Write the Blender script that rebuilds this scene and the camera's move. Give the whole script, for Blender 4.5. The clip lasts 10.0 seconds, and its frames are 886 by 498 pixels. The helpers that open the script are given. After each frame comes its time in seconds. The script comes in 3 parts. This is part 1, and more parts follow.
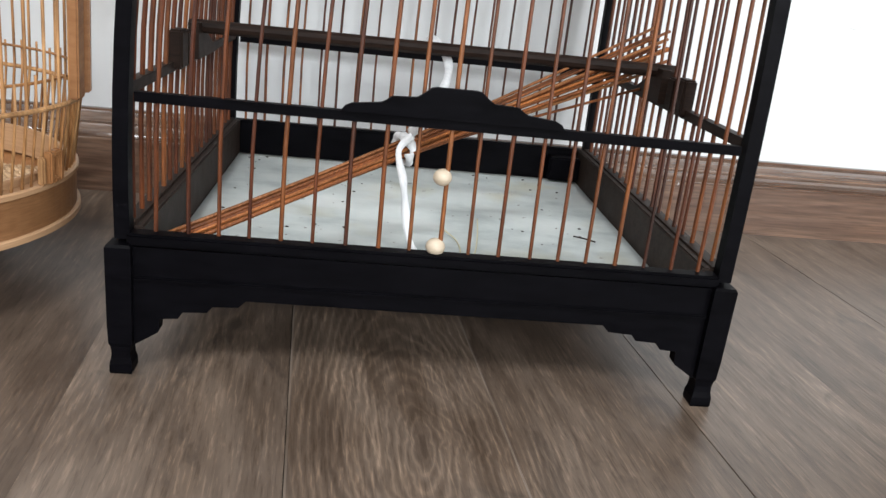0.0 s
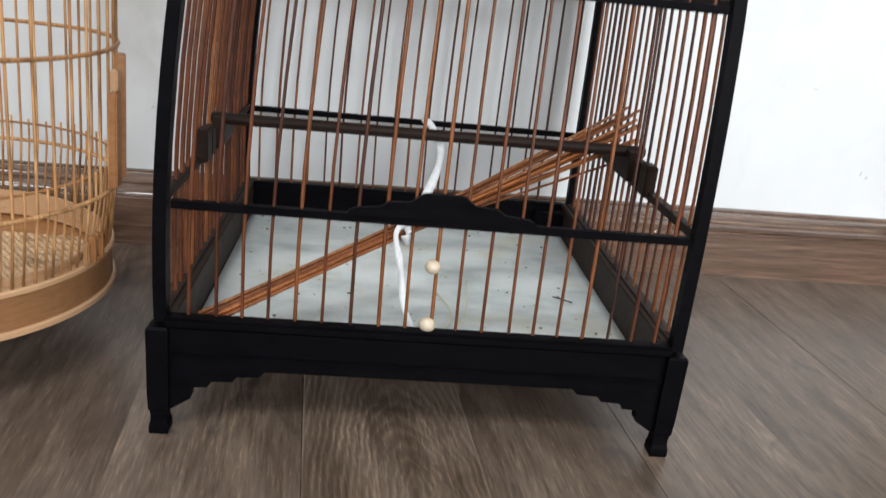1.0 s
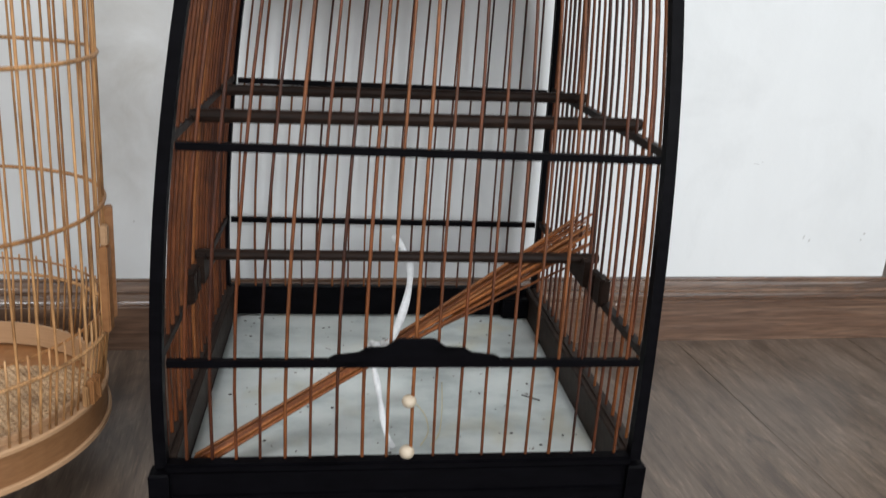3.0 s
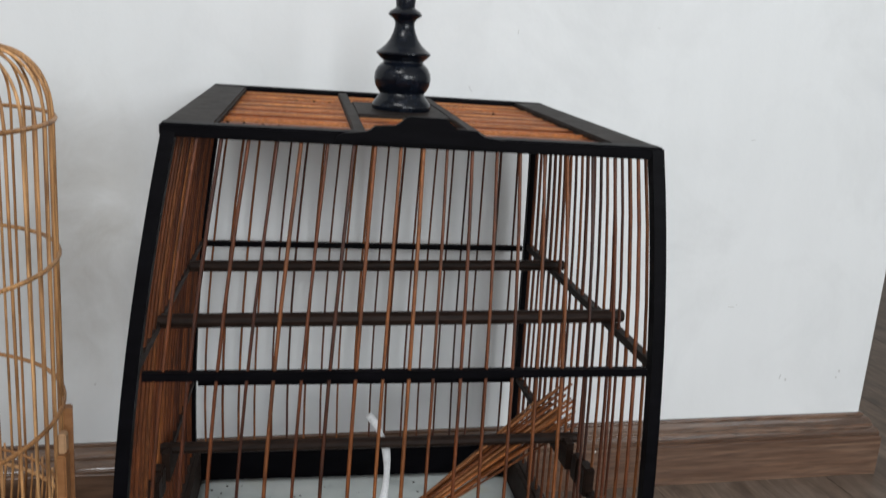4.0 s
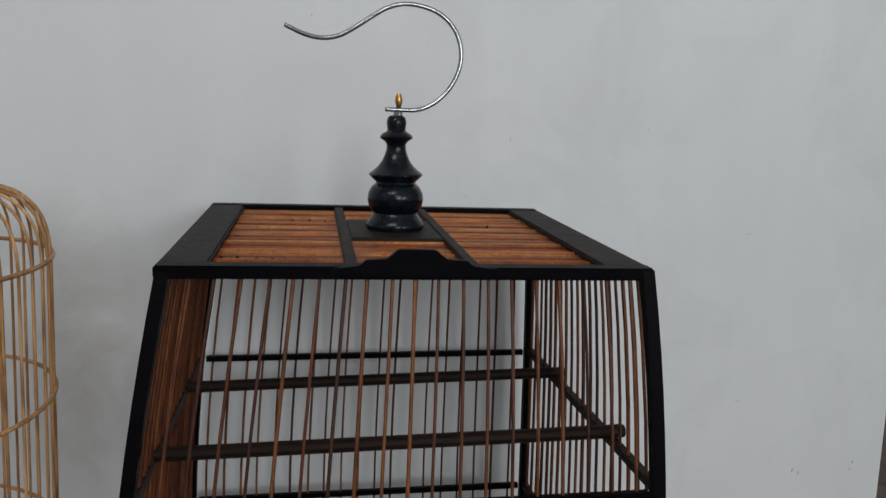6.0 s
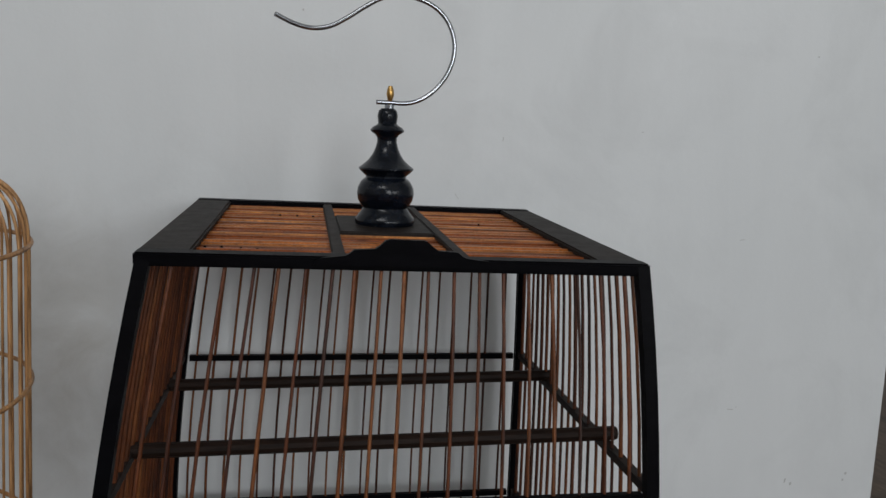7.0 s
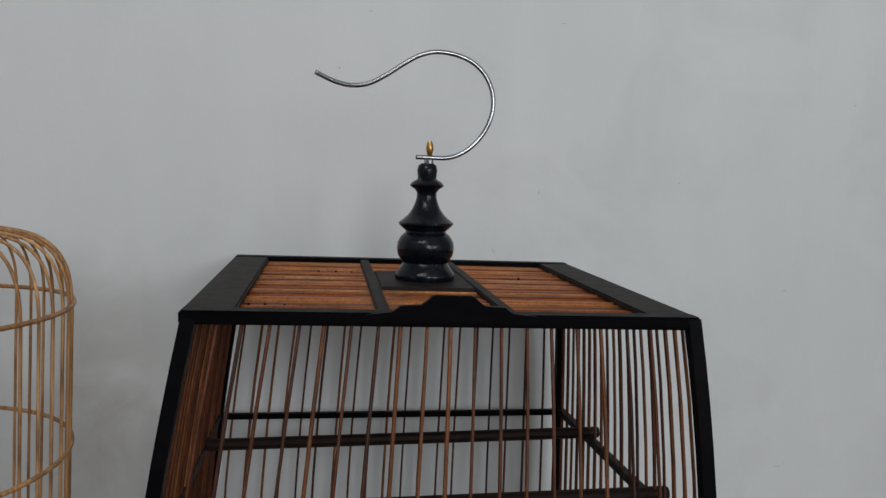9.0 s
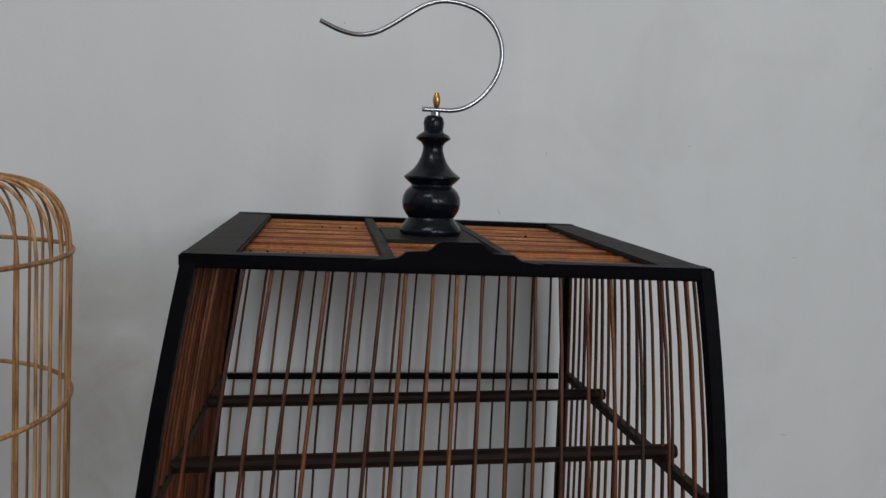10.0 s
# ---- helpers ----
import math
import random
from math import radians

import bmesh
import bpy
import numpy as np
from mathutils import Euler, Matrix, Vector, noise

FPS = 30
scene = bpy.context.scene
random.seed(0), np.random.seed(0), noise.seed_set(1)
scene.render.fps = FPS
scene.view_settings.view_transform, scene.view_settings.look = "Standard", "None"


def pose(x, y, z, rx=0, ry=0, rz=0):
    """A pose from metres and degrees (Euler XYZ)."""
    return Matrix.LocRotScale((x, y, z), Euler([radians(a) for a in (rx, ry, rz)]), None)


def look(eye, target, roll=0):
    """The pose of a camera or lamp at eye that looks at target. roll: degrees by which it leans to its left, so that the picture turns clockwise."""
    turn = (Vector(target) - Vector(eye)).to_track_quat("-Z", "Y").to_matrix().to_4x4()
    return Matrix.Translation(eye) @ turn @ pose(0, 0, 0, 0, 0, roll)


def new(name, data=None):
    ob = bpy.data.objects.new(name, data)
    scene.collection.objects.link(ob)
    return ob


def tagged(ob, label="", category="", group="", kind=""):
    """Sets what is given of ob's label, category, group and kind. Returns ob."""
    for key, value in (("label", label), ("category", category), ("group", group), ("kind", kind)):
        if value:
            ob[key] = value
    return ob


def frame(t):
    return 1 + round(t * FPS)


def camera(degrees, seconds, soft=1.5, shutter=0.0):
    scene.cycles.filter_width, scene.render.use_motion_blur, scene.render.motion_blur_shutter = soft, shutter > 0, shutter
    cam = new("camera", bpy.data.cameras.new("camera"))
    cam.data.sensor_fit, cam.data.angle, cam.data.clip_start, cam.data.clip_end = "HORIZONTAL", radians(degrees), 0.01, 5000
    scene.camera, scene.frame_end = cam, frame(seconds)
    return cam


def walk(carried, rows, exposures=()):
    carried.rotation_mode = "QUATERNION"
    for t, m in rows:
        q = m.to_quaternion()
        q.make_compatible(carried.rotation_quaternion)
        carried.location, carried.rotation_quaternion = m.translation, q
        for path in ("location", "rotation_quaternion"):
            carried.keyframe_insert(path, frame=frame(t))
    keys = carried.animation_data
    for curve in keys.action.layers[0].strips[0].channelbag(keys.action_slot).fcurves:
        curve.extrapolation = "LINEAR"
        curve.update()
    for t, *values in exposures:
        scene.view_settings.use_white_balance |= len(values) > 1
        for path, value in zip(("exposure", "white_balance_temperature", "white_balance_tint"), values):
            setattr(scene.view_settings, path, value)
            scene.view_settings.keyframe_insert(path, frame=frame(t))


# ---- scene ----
cam = camera(57.2, 10.0, 1.4, 0.45)
PATH = [
    (0, (-0.041, -0.414, 0.230), (0.162, 1.459, -0.415), 6.3),
    (0.5, (-0.034, -0.436, 0.249), (0.143, 1.446, -0.389), 5.1),
    (1, (-0.044, -0.467, 0.304), (0.151, 1.408, -0.352), 6.0),
    (1.5, (-0.044, -0.485, 0.329), (0.174, 1.404, -0.29), 4.9),
    (2, (-0.049, -0.481, 0.33), (0.192, 1.417, -0.25), 2.5),
    (2.2, (-0.057, -0.483, 0.332), (0.2, 1.411, -0.257), 2.7),
    (3.3, (-0.048, -0.486, 0.443), (0.211, 1.392, -0.195), 3.6),
    (3.5, (-0.05, -0.465, 0.467), (0.244, 1.423, -0.125), 3.0),
    (4, (-0.058, -0.438, 0.495), (0.279, 1.472, 0.006), 3.4),
    (4.5, (-0.054, -0.429, 0.515), (0.26, 1.502, 0.099), 2.4),
    (5, (-0.052, -0.43, 0.515), (0.271, 1.509, 0.148), 3.0),
    (5.5, (-0.05, -0.433, 0.524), (0.274, 1.509, 0.172), 2.5),
    (5.7, (-0.051, -0.434, 0.527), (0.266, 1.51, 0.181), 1.5),
    (6.8, (-0.042, -0.433, 0.538), (0.283, 1.524, 0.285), 1.7),
    (7, (-0.047, -0.423, 0.515), (0.293, 1.528, 0.232), 2.3),
    (7.5, (-0.051, -0.42, 0.515), (0.251, 1.539, 0.25), 1.7),
    (8, (-0.058, -0.418, 0.512), (0.236, 1.545, 0.269), 2.4),
    (8.5, (-0.056, -0.415, 0.516), (0.227, 1.553, 0.299), 1.7),
    (9, (-0.06, -0.414, 0.515), (0.224, 1.559, 0.36), 1.5),
    (9.5, (-0.062, -0.411, 0.501), (0.215, 1.562, 0.326), 2.0),
    (10, (-0.06, -0.404, 0.493), (0.217, 1.567, 0.295), 2.0),
]
EXPOSURES = [(0.0, 0.82), (2.0, 0.34), (3.5, 0.26), (4.0, 0.0), (5.5, -0.6), (7.0, -0.82), (7.5, -0.76), (10.0, -0.9)]
walk(cam, [(t, look(eye, target, roll)) for t, eye, target, roll in PATH], EXPOSURES)


# ---- light ----
world = bpy.data.worlds.new("sky_light")
scene.world = world
world.use_nodes = True
wn = world.node_tree.nodes
sky = wn.new("ShaderNodeTexSky")
sky.sky_type = 'NISHITA'
sky.sun_disc = False
sky.sun_elevation, sky.sun_rotation = radians(40), radians(200)
wn["Background"].inputs["Strength"].default_value = 0.1
world.node_tree.links.new(sky.outputs[0], wn["Background"].inputs["Color"])


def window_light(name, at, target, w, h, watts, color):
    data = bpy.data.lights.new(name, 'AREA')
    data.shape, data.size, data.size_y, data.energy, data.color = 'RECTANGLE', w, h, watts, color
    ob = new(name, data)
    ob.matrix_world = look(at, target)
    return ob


for at, width, watts in (((0.55, -3.46, 1.3), 0.9, 48), ((2.3, -3.46, 1.3), 1.3, 52)):
    window_light("window_daylight", at, (at[0], 0, at[2]), width, 1.1, watts, (0.94, 0.975, 1.0))
# overhead light out of view, placed to reach in under the cage roof
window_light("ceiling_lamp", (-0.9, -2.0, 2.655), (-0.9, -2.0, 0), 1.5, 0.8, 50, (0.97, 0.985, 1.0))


# ---- materials ----
def material(name, build):
    m = bpy.data.materials.new(name)
    m.use_nodes = True
    t = m.node_tree
    build(t, t.nodes["Principled BSDF"])
    return m


def node(t, kind, **k):
    n = t.nodes.new(kind)
    for key, value in k.items():
        n.inputs[key.replace("_", " ")].default_value = value
    return n


def coords(t, scale=(1, 1, 1), shift_by_object=True):
    """Object-space coordinates, scaled, shifted from object to object."""
    tc = t.nodes.new("ShaderNodeTexCoord")
    mp = node(t, "ShaderNodeMapping", Scale=scale)
    t.links.new(tc.outputs["Object"], mp.inputs["Vector"])
    if shift_by_object:
        info = t.nodes.new("ShaderNodeObjectInfo")
        mul = t.nodes.new("ShaderNodeMath")
        mul.operation = 'MULTIPLY'
        mul.inputs[1].default_value = 37.0
        t.links.new(info.outputs["Random"], mul.inputs[0])
        t.links.new(mul.outputs[0], mp.inputs["Location"])
    return mp.outputs[0]


def noise_of(t, vec, scale, detail=4.0, rough=0.55, distort=0.0):
    n = node(t, "ShaderNodeTexNoise", Scale=scale, Detail=detail, Roughness=rough, Distortion=distort)
    t.links.new(vec, n.inputs["Vector"])
    return n.outputs["Fac"]


def ramp(t, fac, *stops):
    r = t.nodes.new("ShaderNodeValToRGB")
    while len(r.color_ramp.elements) < len(stops):
        r.color_ramp.elements.new(0.5)
    for e, (p, c) in zip(r.color_ramp.elements, stops):
        e.position, e.color = p, (*c, 1) if len(c) == 3 else c
    t.links.new(fac, r.inputs["Fac"])
    return r.outputs["Color"]


def blend(t, a, b, fac, how='MIX'):
    m = t.nodes.new("ShaderNodeMix")
    m.data_type, m.blend_type = 'RGBA', how
    for slot, v in ((6, a), (7, b), (0, fac)):
        if isinstance(v, (int, float)):
            m.inputs[slot].default_value = v
        elif isinstance(v, tuple):
            m.inputs[slot].default_value = (*v, 1)
        else:
            t.links.new(v, m.inputs[slot])
    return m.outputs[2]


def bump(t, p, height, strength, distance=0.001):
    b = node(t, "ShaderNodeBump", Strength=strength, Distance=distance)
    t.links.new(height, b.inputs["Height"])
    t.links.new(b.outputs["Normal"], p.inputs["Normal"])


def maths(t, how, a, b=0.0, c=0.0):
    n = t.nodes.new("ShaderNodeMath")
    n.operation = how
    for slot, v in enumerate((a, b, c)):
        if isinstance(v, (int, float)):
            n.inputs[slot].default_value = v
        else:
            t.links.new(v, n.inputs[slot])
    return n.outputs[0]


def painted_wood(dark, light, rough, grain=(14, 14, 140), wear=None, gloss=0.5):
    def build(t, p):
        p.inputs["Specular IOR Level"].default_value = gloss
        v = coords(t, grain)
        f = noise_of(t, v, 4.0, 6.0, 0.6)
        col = ramp(t, f, (0.3, dark), (0.75, light))
        if wear:
            w = noise_of(t, coords(t, (90, 90, 90)), 2.4, 6.0, 0.7)
            col = blend(t, col, wear, ramp(t, w, (0.66, (0, 0, 0)), (0.76, (1, 1, 1))))
        t.links.new(col, p.inputs["Base Color"])
        r = node(t, "ShaderNodeMapRange", To_Min=rough - 0.1, To_Max=rough + 0.12)
        t.links.new(noise_of(t, coords(t, (60, 60, 60)), 1.5), r.inputs["Value"])
        t.links.new(r.outputs[0], p.inputs["Roughness"])
        bump(t, p, f, 0.25, 0.0006)
    return build


def cane(colors, rough=0.45, speed=900.0):
    """Split cane: colour from stick to stick, fibres along it, darker patches."""
    def build(t, p):
        info = t.nodes.new("ShaderNodeObjectInfo")
        base = ramp(t, info.outputs["Random"], *[(i / max(1, len(colors) - 1), c) for i, c in enumerate(colors)])
        f = noise_of(t, coords(t, (speed, speed, 25)), 1.0, 4.0, 0.6)
        col = blend(t, base, ramp(t, f, (0.3, (0.45, 0.4, 0.36)), (0.7, (1.15, 1.1, 1.05))), 1.0, 'MULTIPLY')
        s = noise_of(t, coords(t, (40, 40, 26)), 1.0, 4.0, 0.6)
        col = blend(t, col, ramp(t, s, (0.33, (0.42, 0.38, 0.36)), (0.5, (0.9, 0.88, 0.86)), (0.68, (1.2, 1.18, 1.15))), 0.85, 'MULTIPLY')
        t.links.new(col, p.inputs["Base Color"])
        p.inputs["Roughness"].default_value = rough
        p.inputs["Specular IOR Level"].default_value = 0.28
        bump(t, p, f, 0.3, 0.0004)
    return build


BLACK = material("black_wood", painted_wood((0.0012, 0.0011, 0.0016), (0.0034, 0.0032, 0.0044), 0.42, (9, 9, 40), gloss=0.035))
DARK = material("dark_brown_wood", painted_wood((0.008, 0.005, 0.0038), (0.026, 0.0145, 0.0105), 0.5, gloss=0.1))
DUSTY = material("dusty_black_wood", painted_wood((0.012, 0.009, 0.0078), (0.028, 0.0215, 0.0185), 0.55, (140, 14, 14), (0.1, 0.09, 0.082), gloss=0.1))
BROWN = material("tray_wood", painted_wood((0.012, 0.0075, 0.0055), (0.034, 0.02, 0.014), 0.6, (14, 90, 90), gloss=0.25))
CANE = material("red_brown_cane", cane([(0.036, 0.0095, 0.0036), (0.13, 0.036, 0.0085), (0.058, 0.0145, 0.005), (0.19, 0.06, 0.0145), (0.08, 0.02, 0.0062), (0.25, 0.092, 0.026), (0.1, 0.027, 0.0075)], 0.5))
ROOFCANE = material("orange_cane", cane([(0.4, 0.11, 0.027), (0.62, 0.22, 0.06), (0.14, 0.034, 0.009), (0.66, 0.29, 0.095), (0.3, 0.08, 0.02), (0.52, 0.165, 0.043), (0.2, 0.05, 0.013)], 0.36, 700))
STICK = material("bundle_cane", cane([(0.32, 0.105, 0.028), (0.44, 0.165, 0.05), (0.18, 0.052, 0.015), (0.5, 0.24, 0.1)], 0.5))
BAMBOO = material("pale_bamboo", cane([(0.56, 0.32, 0.142), (0.65, 0.4, 0.2), (0.43, 0.22, 0.09), (0.6, 0.35, 0.16)], 0.42, 500))
HONEY = material("honey_bamboo", painted_wood((0.25, 0.105, 0.036), (0.38, 0.18, 0.072), 0.42, (20, 20, 60)))
RIM = material("bamboo_rim", painted_wood((0.4, 0.23, 0.12), (0.52, 0.325, 0.185), 0.4, (8, 8, 260)))
BAND = material("bamboo_band", painted_wood((0.19, 0.085, 0.034), (0.29, 0.145, 0.065), 0.35, (20, 20, 240)))


def lacquer(t, p):
    f = noise_of(t, coords(t, (70, 70, 70)), 2.0, 6.0, 0.7)
    t.links.new(ramp(t, f, (0.4, (0.0025, 0.0035, 0.006)), (0.7, (0.007, 0.010, 0.017)), (0.85, (0.03, 0.034, 0.045))), p.inputs["Base Color"])
    p.inputs["Roughness"].default_value = 0.17
    p.inputs["Specular IOR Level"].default_value = 0.25
    bump(t, p, noise_of(t, coords(t, (160, 160, 160)), 1.0, 5.0, 0.65), 0.35, 0.0008)


def steel(t, p):
    p.inputs["Base Color"].default_value = (0.3, 0.31, 0.33, 1)
    p.inputs["Metallic"].default_value, p.inputs["Roughness"].default_value = 1.0, 0.16


def brass(t, p):
    p.inputs["Base Color"].default_value = (0.5, 0.3, 0.1, 1)
    p.inputs["Metallic"].default_value, p.inputs["Roughness"].default_value = 1.0, 0.3


def pale_bead(t, p):
    f = noise_of(t, coords(t, (120, 120, 400)), 1.0)
    t.links.new(ramp(t, f, (0.3, (0.46, 0.38, 0.28)), (0.7, (0.56, 0.47, 0.36))), p.inputs["Base Color"])
    p.inputs["Roughness"].default_value = 0.45


def tape(t, p):
    f = noise_of(t, coords(t, (300, 300, 60)), 1.0)
    t.links.new(ramp(t, f, (0.3, (0.66, 0.68, 0.7)), (0.7, (0.85, 0.86, 0.87))), p.inputs["Base Color"])
    p.inputs["Roughness"].default_value = 0.35
    bump(t, p, f, 0.5, 0.001)


def liner(t, p):
    """Old plastic liner: grey green, wrinkled, soft wrinkle shading painted in, with stains and dirty specks."""
    big = noise_of(t, coords(t, (9, 14, 9)), 1.6, 5.0, 0.6)
    # darker bluish-grey tones stand for soft shading along the wrinkles
    col = ramp(t, big, (0.3, (0.4, 0.45, 0.45)), (0.47, (0.58, 0.63, 0.62)), (0.72, (0.7, 0.735, 0.72)))
    stain = noise_of(t, coords(t, (14, 14, 14)), 1.0, 3.0, 0.5)
    col = blend(t, col, (0.5, 0.47, 0.33), ramp(t, stain, (0.56, (0, 0, 0)), (0.76, (0.7, 0.7, 0.7))))
    speck = noise_of(t, coords(t, (170, 170, 170)), 1.0, 2.0, 0.5)
    col = blend(t, col, (0.12, 0.1, 0.08), ramp(t, speck, (0.72, (0, 0, 0)), (0.75, (0.85, 0.85, 0.85))))
    t.links.new(col, p.inputs["Base Color"])
    p.inputs["Roughness"].default_value = 0.5
    bump(t, p, noise_of(t, coords(t, (22, 60, 22)), 1.0, 4.0), 0.3, 0.0016)


def wall_paint(t, p):
    v = coords(t, (1, 1, 1), False)
    big = noise_of(t, v, 2.2, 4.0, 0.5)
    col = ramp(t, big, (0.3, (0.655, 0.67, 0.675)), (0.7, (0.715, 0.727, 0.732)))
    smudge = noise_of(t, v, 6.0, 6.0, 0.62, 0.6)
    col = blend(t, col, (0.5, 0.508, 0.512), ramp(t, smudge, (0.52, (0, 0, 0)), (0.8, (0.4, 0.4, 0.4))))
    t.links.new(col, p.inputs["Base Color"])
    p.inputs["Roughness"].default_value = 0.5
    streaks = noise_of(t, coords(t, (14, 14, 3.2), False), 1.0, 4.0, 0.6, 0.4)
    col = blend(t, col, ramp(t, streaks, (0.3, (0.9, 0.9, 0.9)), (0.6, (1, 1, 1)), (0.8, (1.03, 1.03, 1.03))), 0.35, 'MULTIPLY')
    t.links.new(col, p.inputs["Base Color"])
    # brownish dirt behind and between the cages, with their soft shade painted in
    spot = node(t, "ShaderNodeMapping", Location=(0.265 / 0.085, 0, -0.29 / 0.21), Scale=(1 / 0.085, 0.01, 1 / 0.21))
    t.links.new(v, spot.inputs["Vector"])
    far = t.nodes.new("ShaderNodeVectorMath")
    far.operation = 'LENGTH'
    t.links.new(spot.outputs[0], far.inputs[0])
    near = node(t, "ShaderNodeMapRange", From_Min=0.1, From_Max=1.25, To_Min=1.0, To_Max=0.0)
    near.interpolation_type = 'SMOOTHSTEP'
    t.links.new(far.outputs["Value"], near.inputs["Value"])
    dirt_shade = maths(t, 'MULTIPLY', near.outputs[0], noise_of(t, v, 16.0, 6.0, 0.65, 0.6))
    col = blend(t, col, (0.3, 0.275, 0.235), ramp(t, dirt_shade, (0.12, (0, 0, 0)), (0.7, (0.55, 0.55, 0.55))))
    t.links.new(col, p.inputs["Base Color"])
    fine = noise_of(t, v, 110.0, 5.0, 0.65)
    bump(t, p, fine, 0.1, 0.002)


KNOT = (-0.002, -0.058)


def plank_wood(t, p):
    """Grey-brown laminate, printed as two strips to a board: short grain, growth rings, one knot."""
    tc = t.nodes.new("ShaderNodeTexCoord")
    xyz = t.nodes.new("ShaderNodeSeparateXYZ")
    t.links.new(tc.outputs["Object"], xyz.inputs[0])
    info = t.nodes.new("ShaderNodeObjectInfo")
    strip = maths(t, 'GREATER_THAN', xyz.outputs["X"], 0.0)
    shift = maths(t, 'MULTIPLY_ADD', info.outputs["Random"], 37.0, maths(t, 'MULTIPLY', strip, 11.7))

    def vec(a, b):
        mp = node(t, "ShaderNodeMapping", Scale=(a, b, 1))
        t.links.new(tc.outputs["Object"], mp.inputs["Vector"])
        t.links.new(shift, mp.inputs["Location"])
        return mp.outputs[0]

    # growth rings: along the board as a rule, in long ellipses round the knot on its own strip
    bend = noise_of(t, vec(11, 3.0), 1.0, 3.0, 0.5, 0.8)
    generic = maths(t, 'MULTIPLY_ADD', xyz.outputs["X"], 120.0, maths(t, 'MULTIPLY', bend, 13.0))
    place = t.nodes.new("ShaderNodeNewGeometry")
    at = t.nodes.new("ShaderNodeSeparateXYZ")
    t.links.new(place.outputs["Position"], at.inputs[0])
    along = maths(t, 'SUBTRACT', at.outputs["Y"], KNOT[1])
    across = maths(t, 'ADD', maths(t, 'SUBTRACT', at.outputs["X"], KNOT[0]), maths(t, 'MULTIPLY', along, 0.078))
    wobble = maths(t, 'SUBTRACT', noise_of(t, vec(20, 15), 1.0, 3.0, 0.55, 0.6), 0.5)
    u = maths(t, 'MULTIPLY', across, 44.0)
    calm = maths(t, 'DIVIDE', 1.0, maths(t, 'MULTIPLY_ADD', u, maths(t, 'MULTIPLY', u, 0.8), 1.0))
    u = maths(t, 'MULTIPLY_ADD', maths(t, 'MULTIPLY', wobble, calm), 1.9, u)
    v = maths(t, 'MULTIPLY', maths(t, 'TANH', maths(t, 'MULTIPLY', along, 6.5)), 2.1)
    r = maths(t, 'SQRT', maths(t, 'ADD', maths(t, 'MULTIPLY', u, u), maths(t, 'MULTIPLY', v, v)))
    own = maths(t, 'MULTIPLY', maths(t, 'SUBTRACT', 1.0, strip), maths(t, 'LESS_THAN', maths(t, 'ABSOLUTE', maths(t, 'ADD', at.outputs["X"], 0.02)), 0.1))
    ringed = maths(t, 'MULTIPLY_ADD', r, 5.2, maths(t, 'MULTIPLY', bend, 2.0))
    field = maths(t, 'ADD', maths(t, 'MULTIPLY', ringed, own), maths(t, 'MULTIPLY', generic, maths(t, 'SUBTRACT', 1.0, own)))
    field = maths(t, 'MULTIPLY_ADD', noise_of(t, vec(150, 12), 1.0, 3.0, 0.6), 0.8, field)
    wave = maths(t, 'MULTIPLY_ADD', maths(t, 'SINE', maths(t, 'MULTIPLY', field, 6.2832)), 0.5, 0.5)
    where = maths(t, 'MULTIPLY_ADD', own, 0.2, noise_of(t, vec(8, 3.5), 1.0, 2.0, 0.5))

    broad = noise_of(t, vec(12, 5.0), 1.0, 4.0, 0.6, 0.8)
    col = ramp(t, broad, (0.28, (0.072, 0.051, 0.038)), (0.48, (0.118, 0.087, 0.066)), (0.74, (0.172, 0.134, 0.107)))
    figure = ramp(t, wave, (0.0, (0.74, 0.71, 0.68)), (0.5, (0.95, 0.94, 0.93)), (0.78, (1.04, 1.03, 1.02)), (0.97, (1.4, 1.38, 1.33)))
    col = blend(t, col, blend(t, (1, 1, 1), figure, ramp(t, where, (0.48, (0.03, 0.03, 0.03)), (0.72, (0.7, 0.7, 0.7)))), 1.0, 'MULTIPLY')
    streak = noise_of(t, vec(70, 7), 1.0, 3.0, 0.55, 0.5)
    col = blend(t, col, ramp(t, streak, (0.34, (0.7, 0.67, 0.64)), (0.5, (1, 1, 1)), (0.68, (1.28, 1.27, 1.24))), 0.8, 'MULTIPLY')
    fleck = noise_of(t, vec(560, 40), 1.0, 3.0, 0.62, 0.4)
    col = blend(t, col, ramp(t, fleck, (0.32, (0.66, 0.63, 0.6)), (0.46, (1, 1, 1)), (0.56, (1.02, 1.02, 1.02)), (0.68, (1.62, 1.59, 1.54))), 0.9, 'MULTIPLY')
    smear = noise_of(t, vec(22, 9.0), 1.0, 4.0, 0.6, 1.2)
    col = blend(t, col, (0.042, 0.032, 0.026), ramp(t, smear, (0.58, (0, 0, 0)), (0.7, (0.7, 0.7, 0.7))))
    # heart of the knot
    col = blend(t, col, (0.062, 0.043, 0.032), maths(t, 'MULTIPLY', own, ramp(t, maths(t, 'MULTIPLY_ADD', wobble, 0.8, r), (0.08, (0.8, 0.8, 0.8)), (0.3, (0, 0, 0)))))
    # pale seams where the printed strips and the boards meet
    middle = maths(t, 'MULTIPLY', maths(t, 'LESS_THAN', maths(t, 'ABSOLUTE', xyz.outputs["X"]), 0.0006), maths(t, 'LESS_THAN', maths(t, 'ABSOLUTE', maths(t, 'SUBTRACT', at.outputs["X"], 0.04)), 0.1))
    edge = maths(t, 'MULTIPLY', own, maths(t, 'LESS_THAN', xyz.outputs["X"], -0.1138))
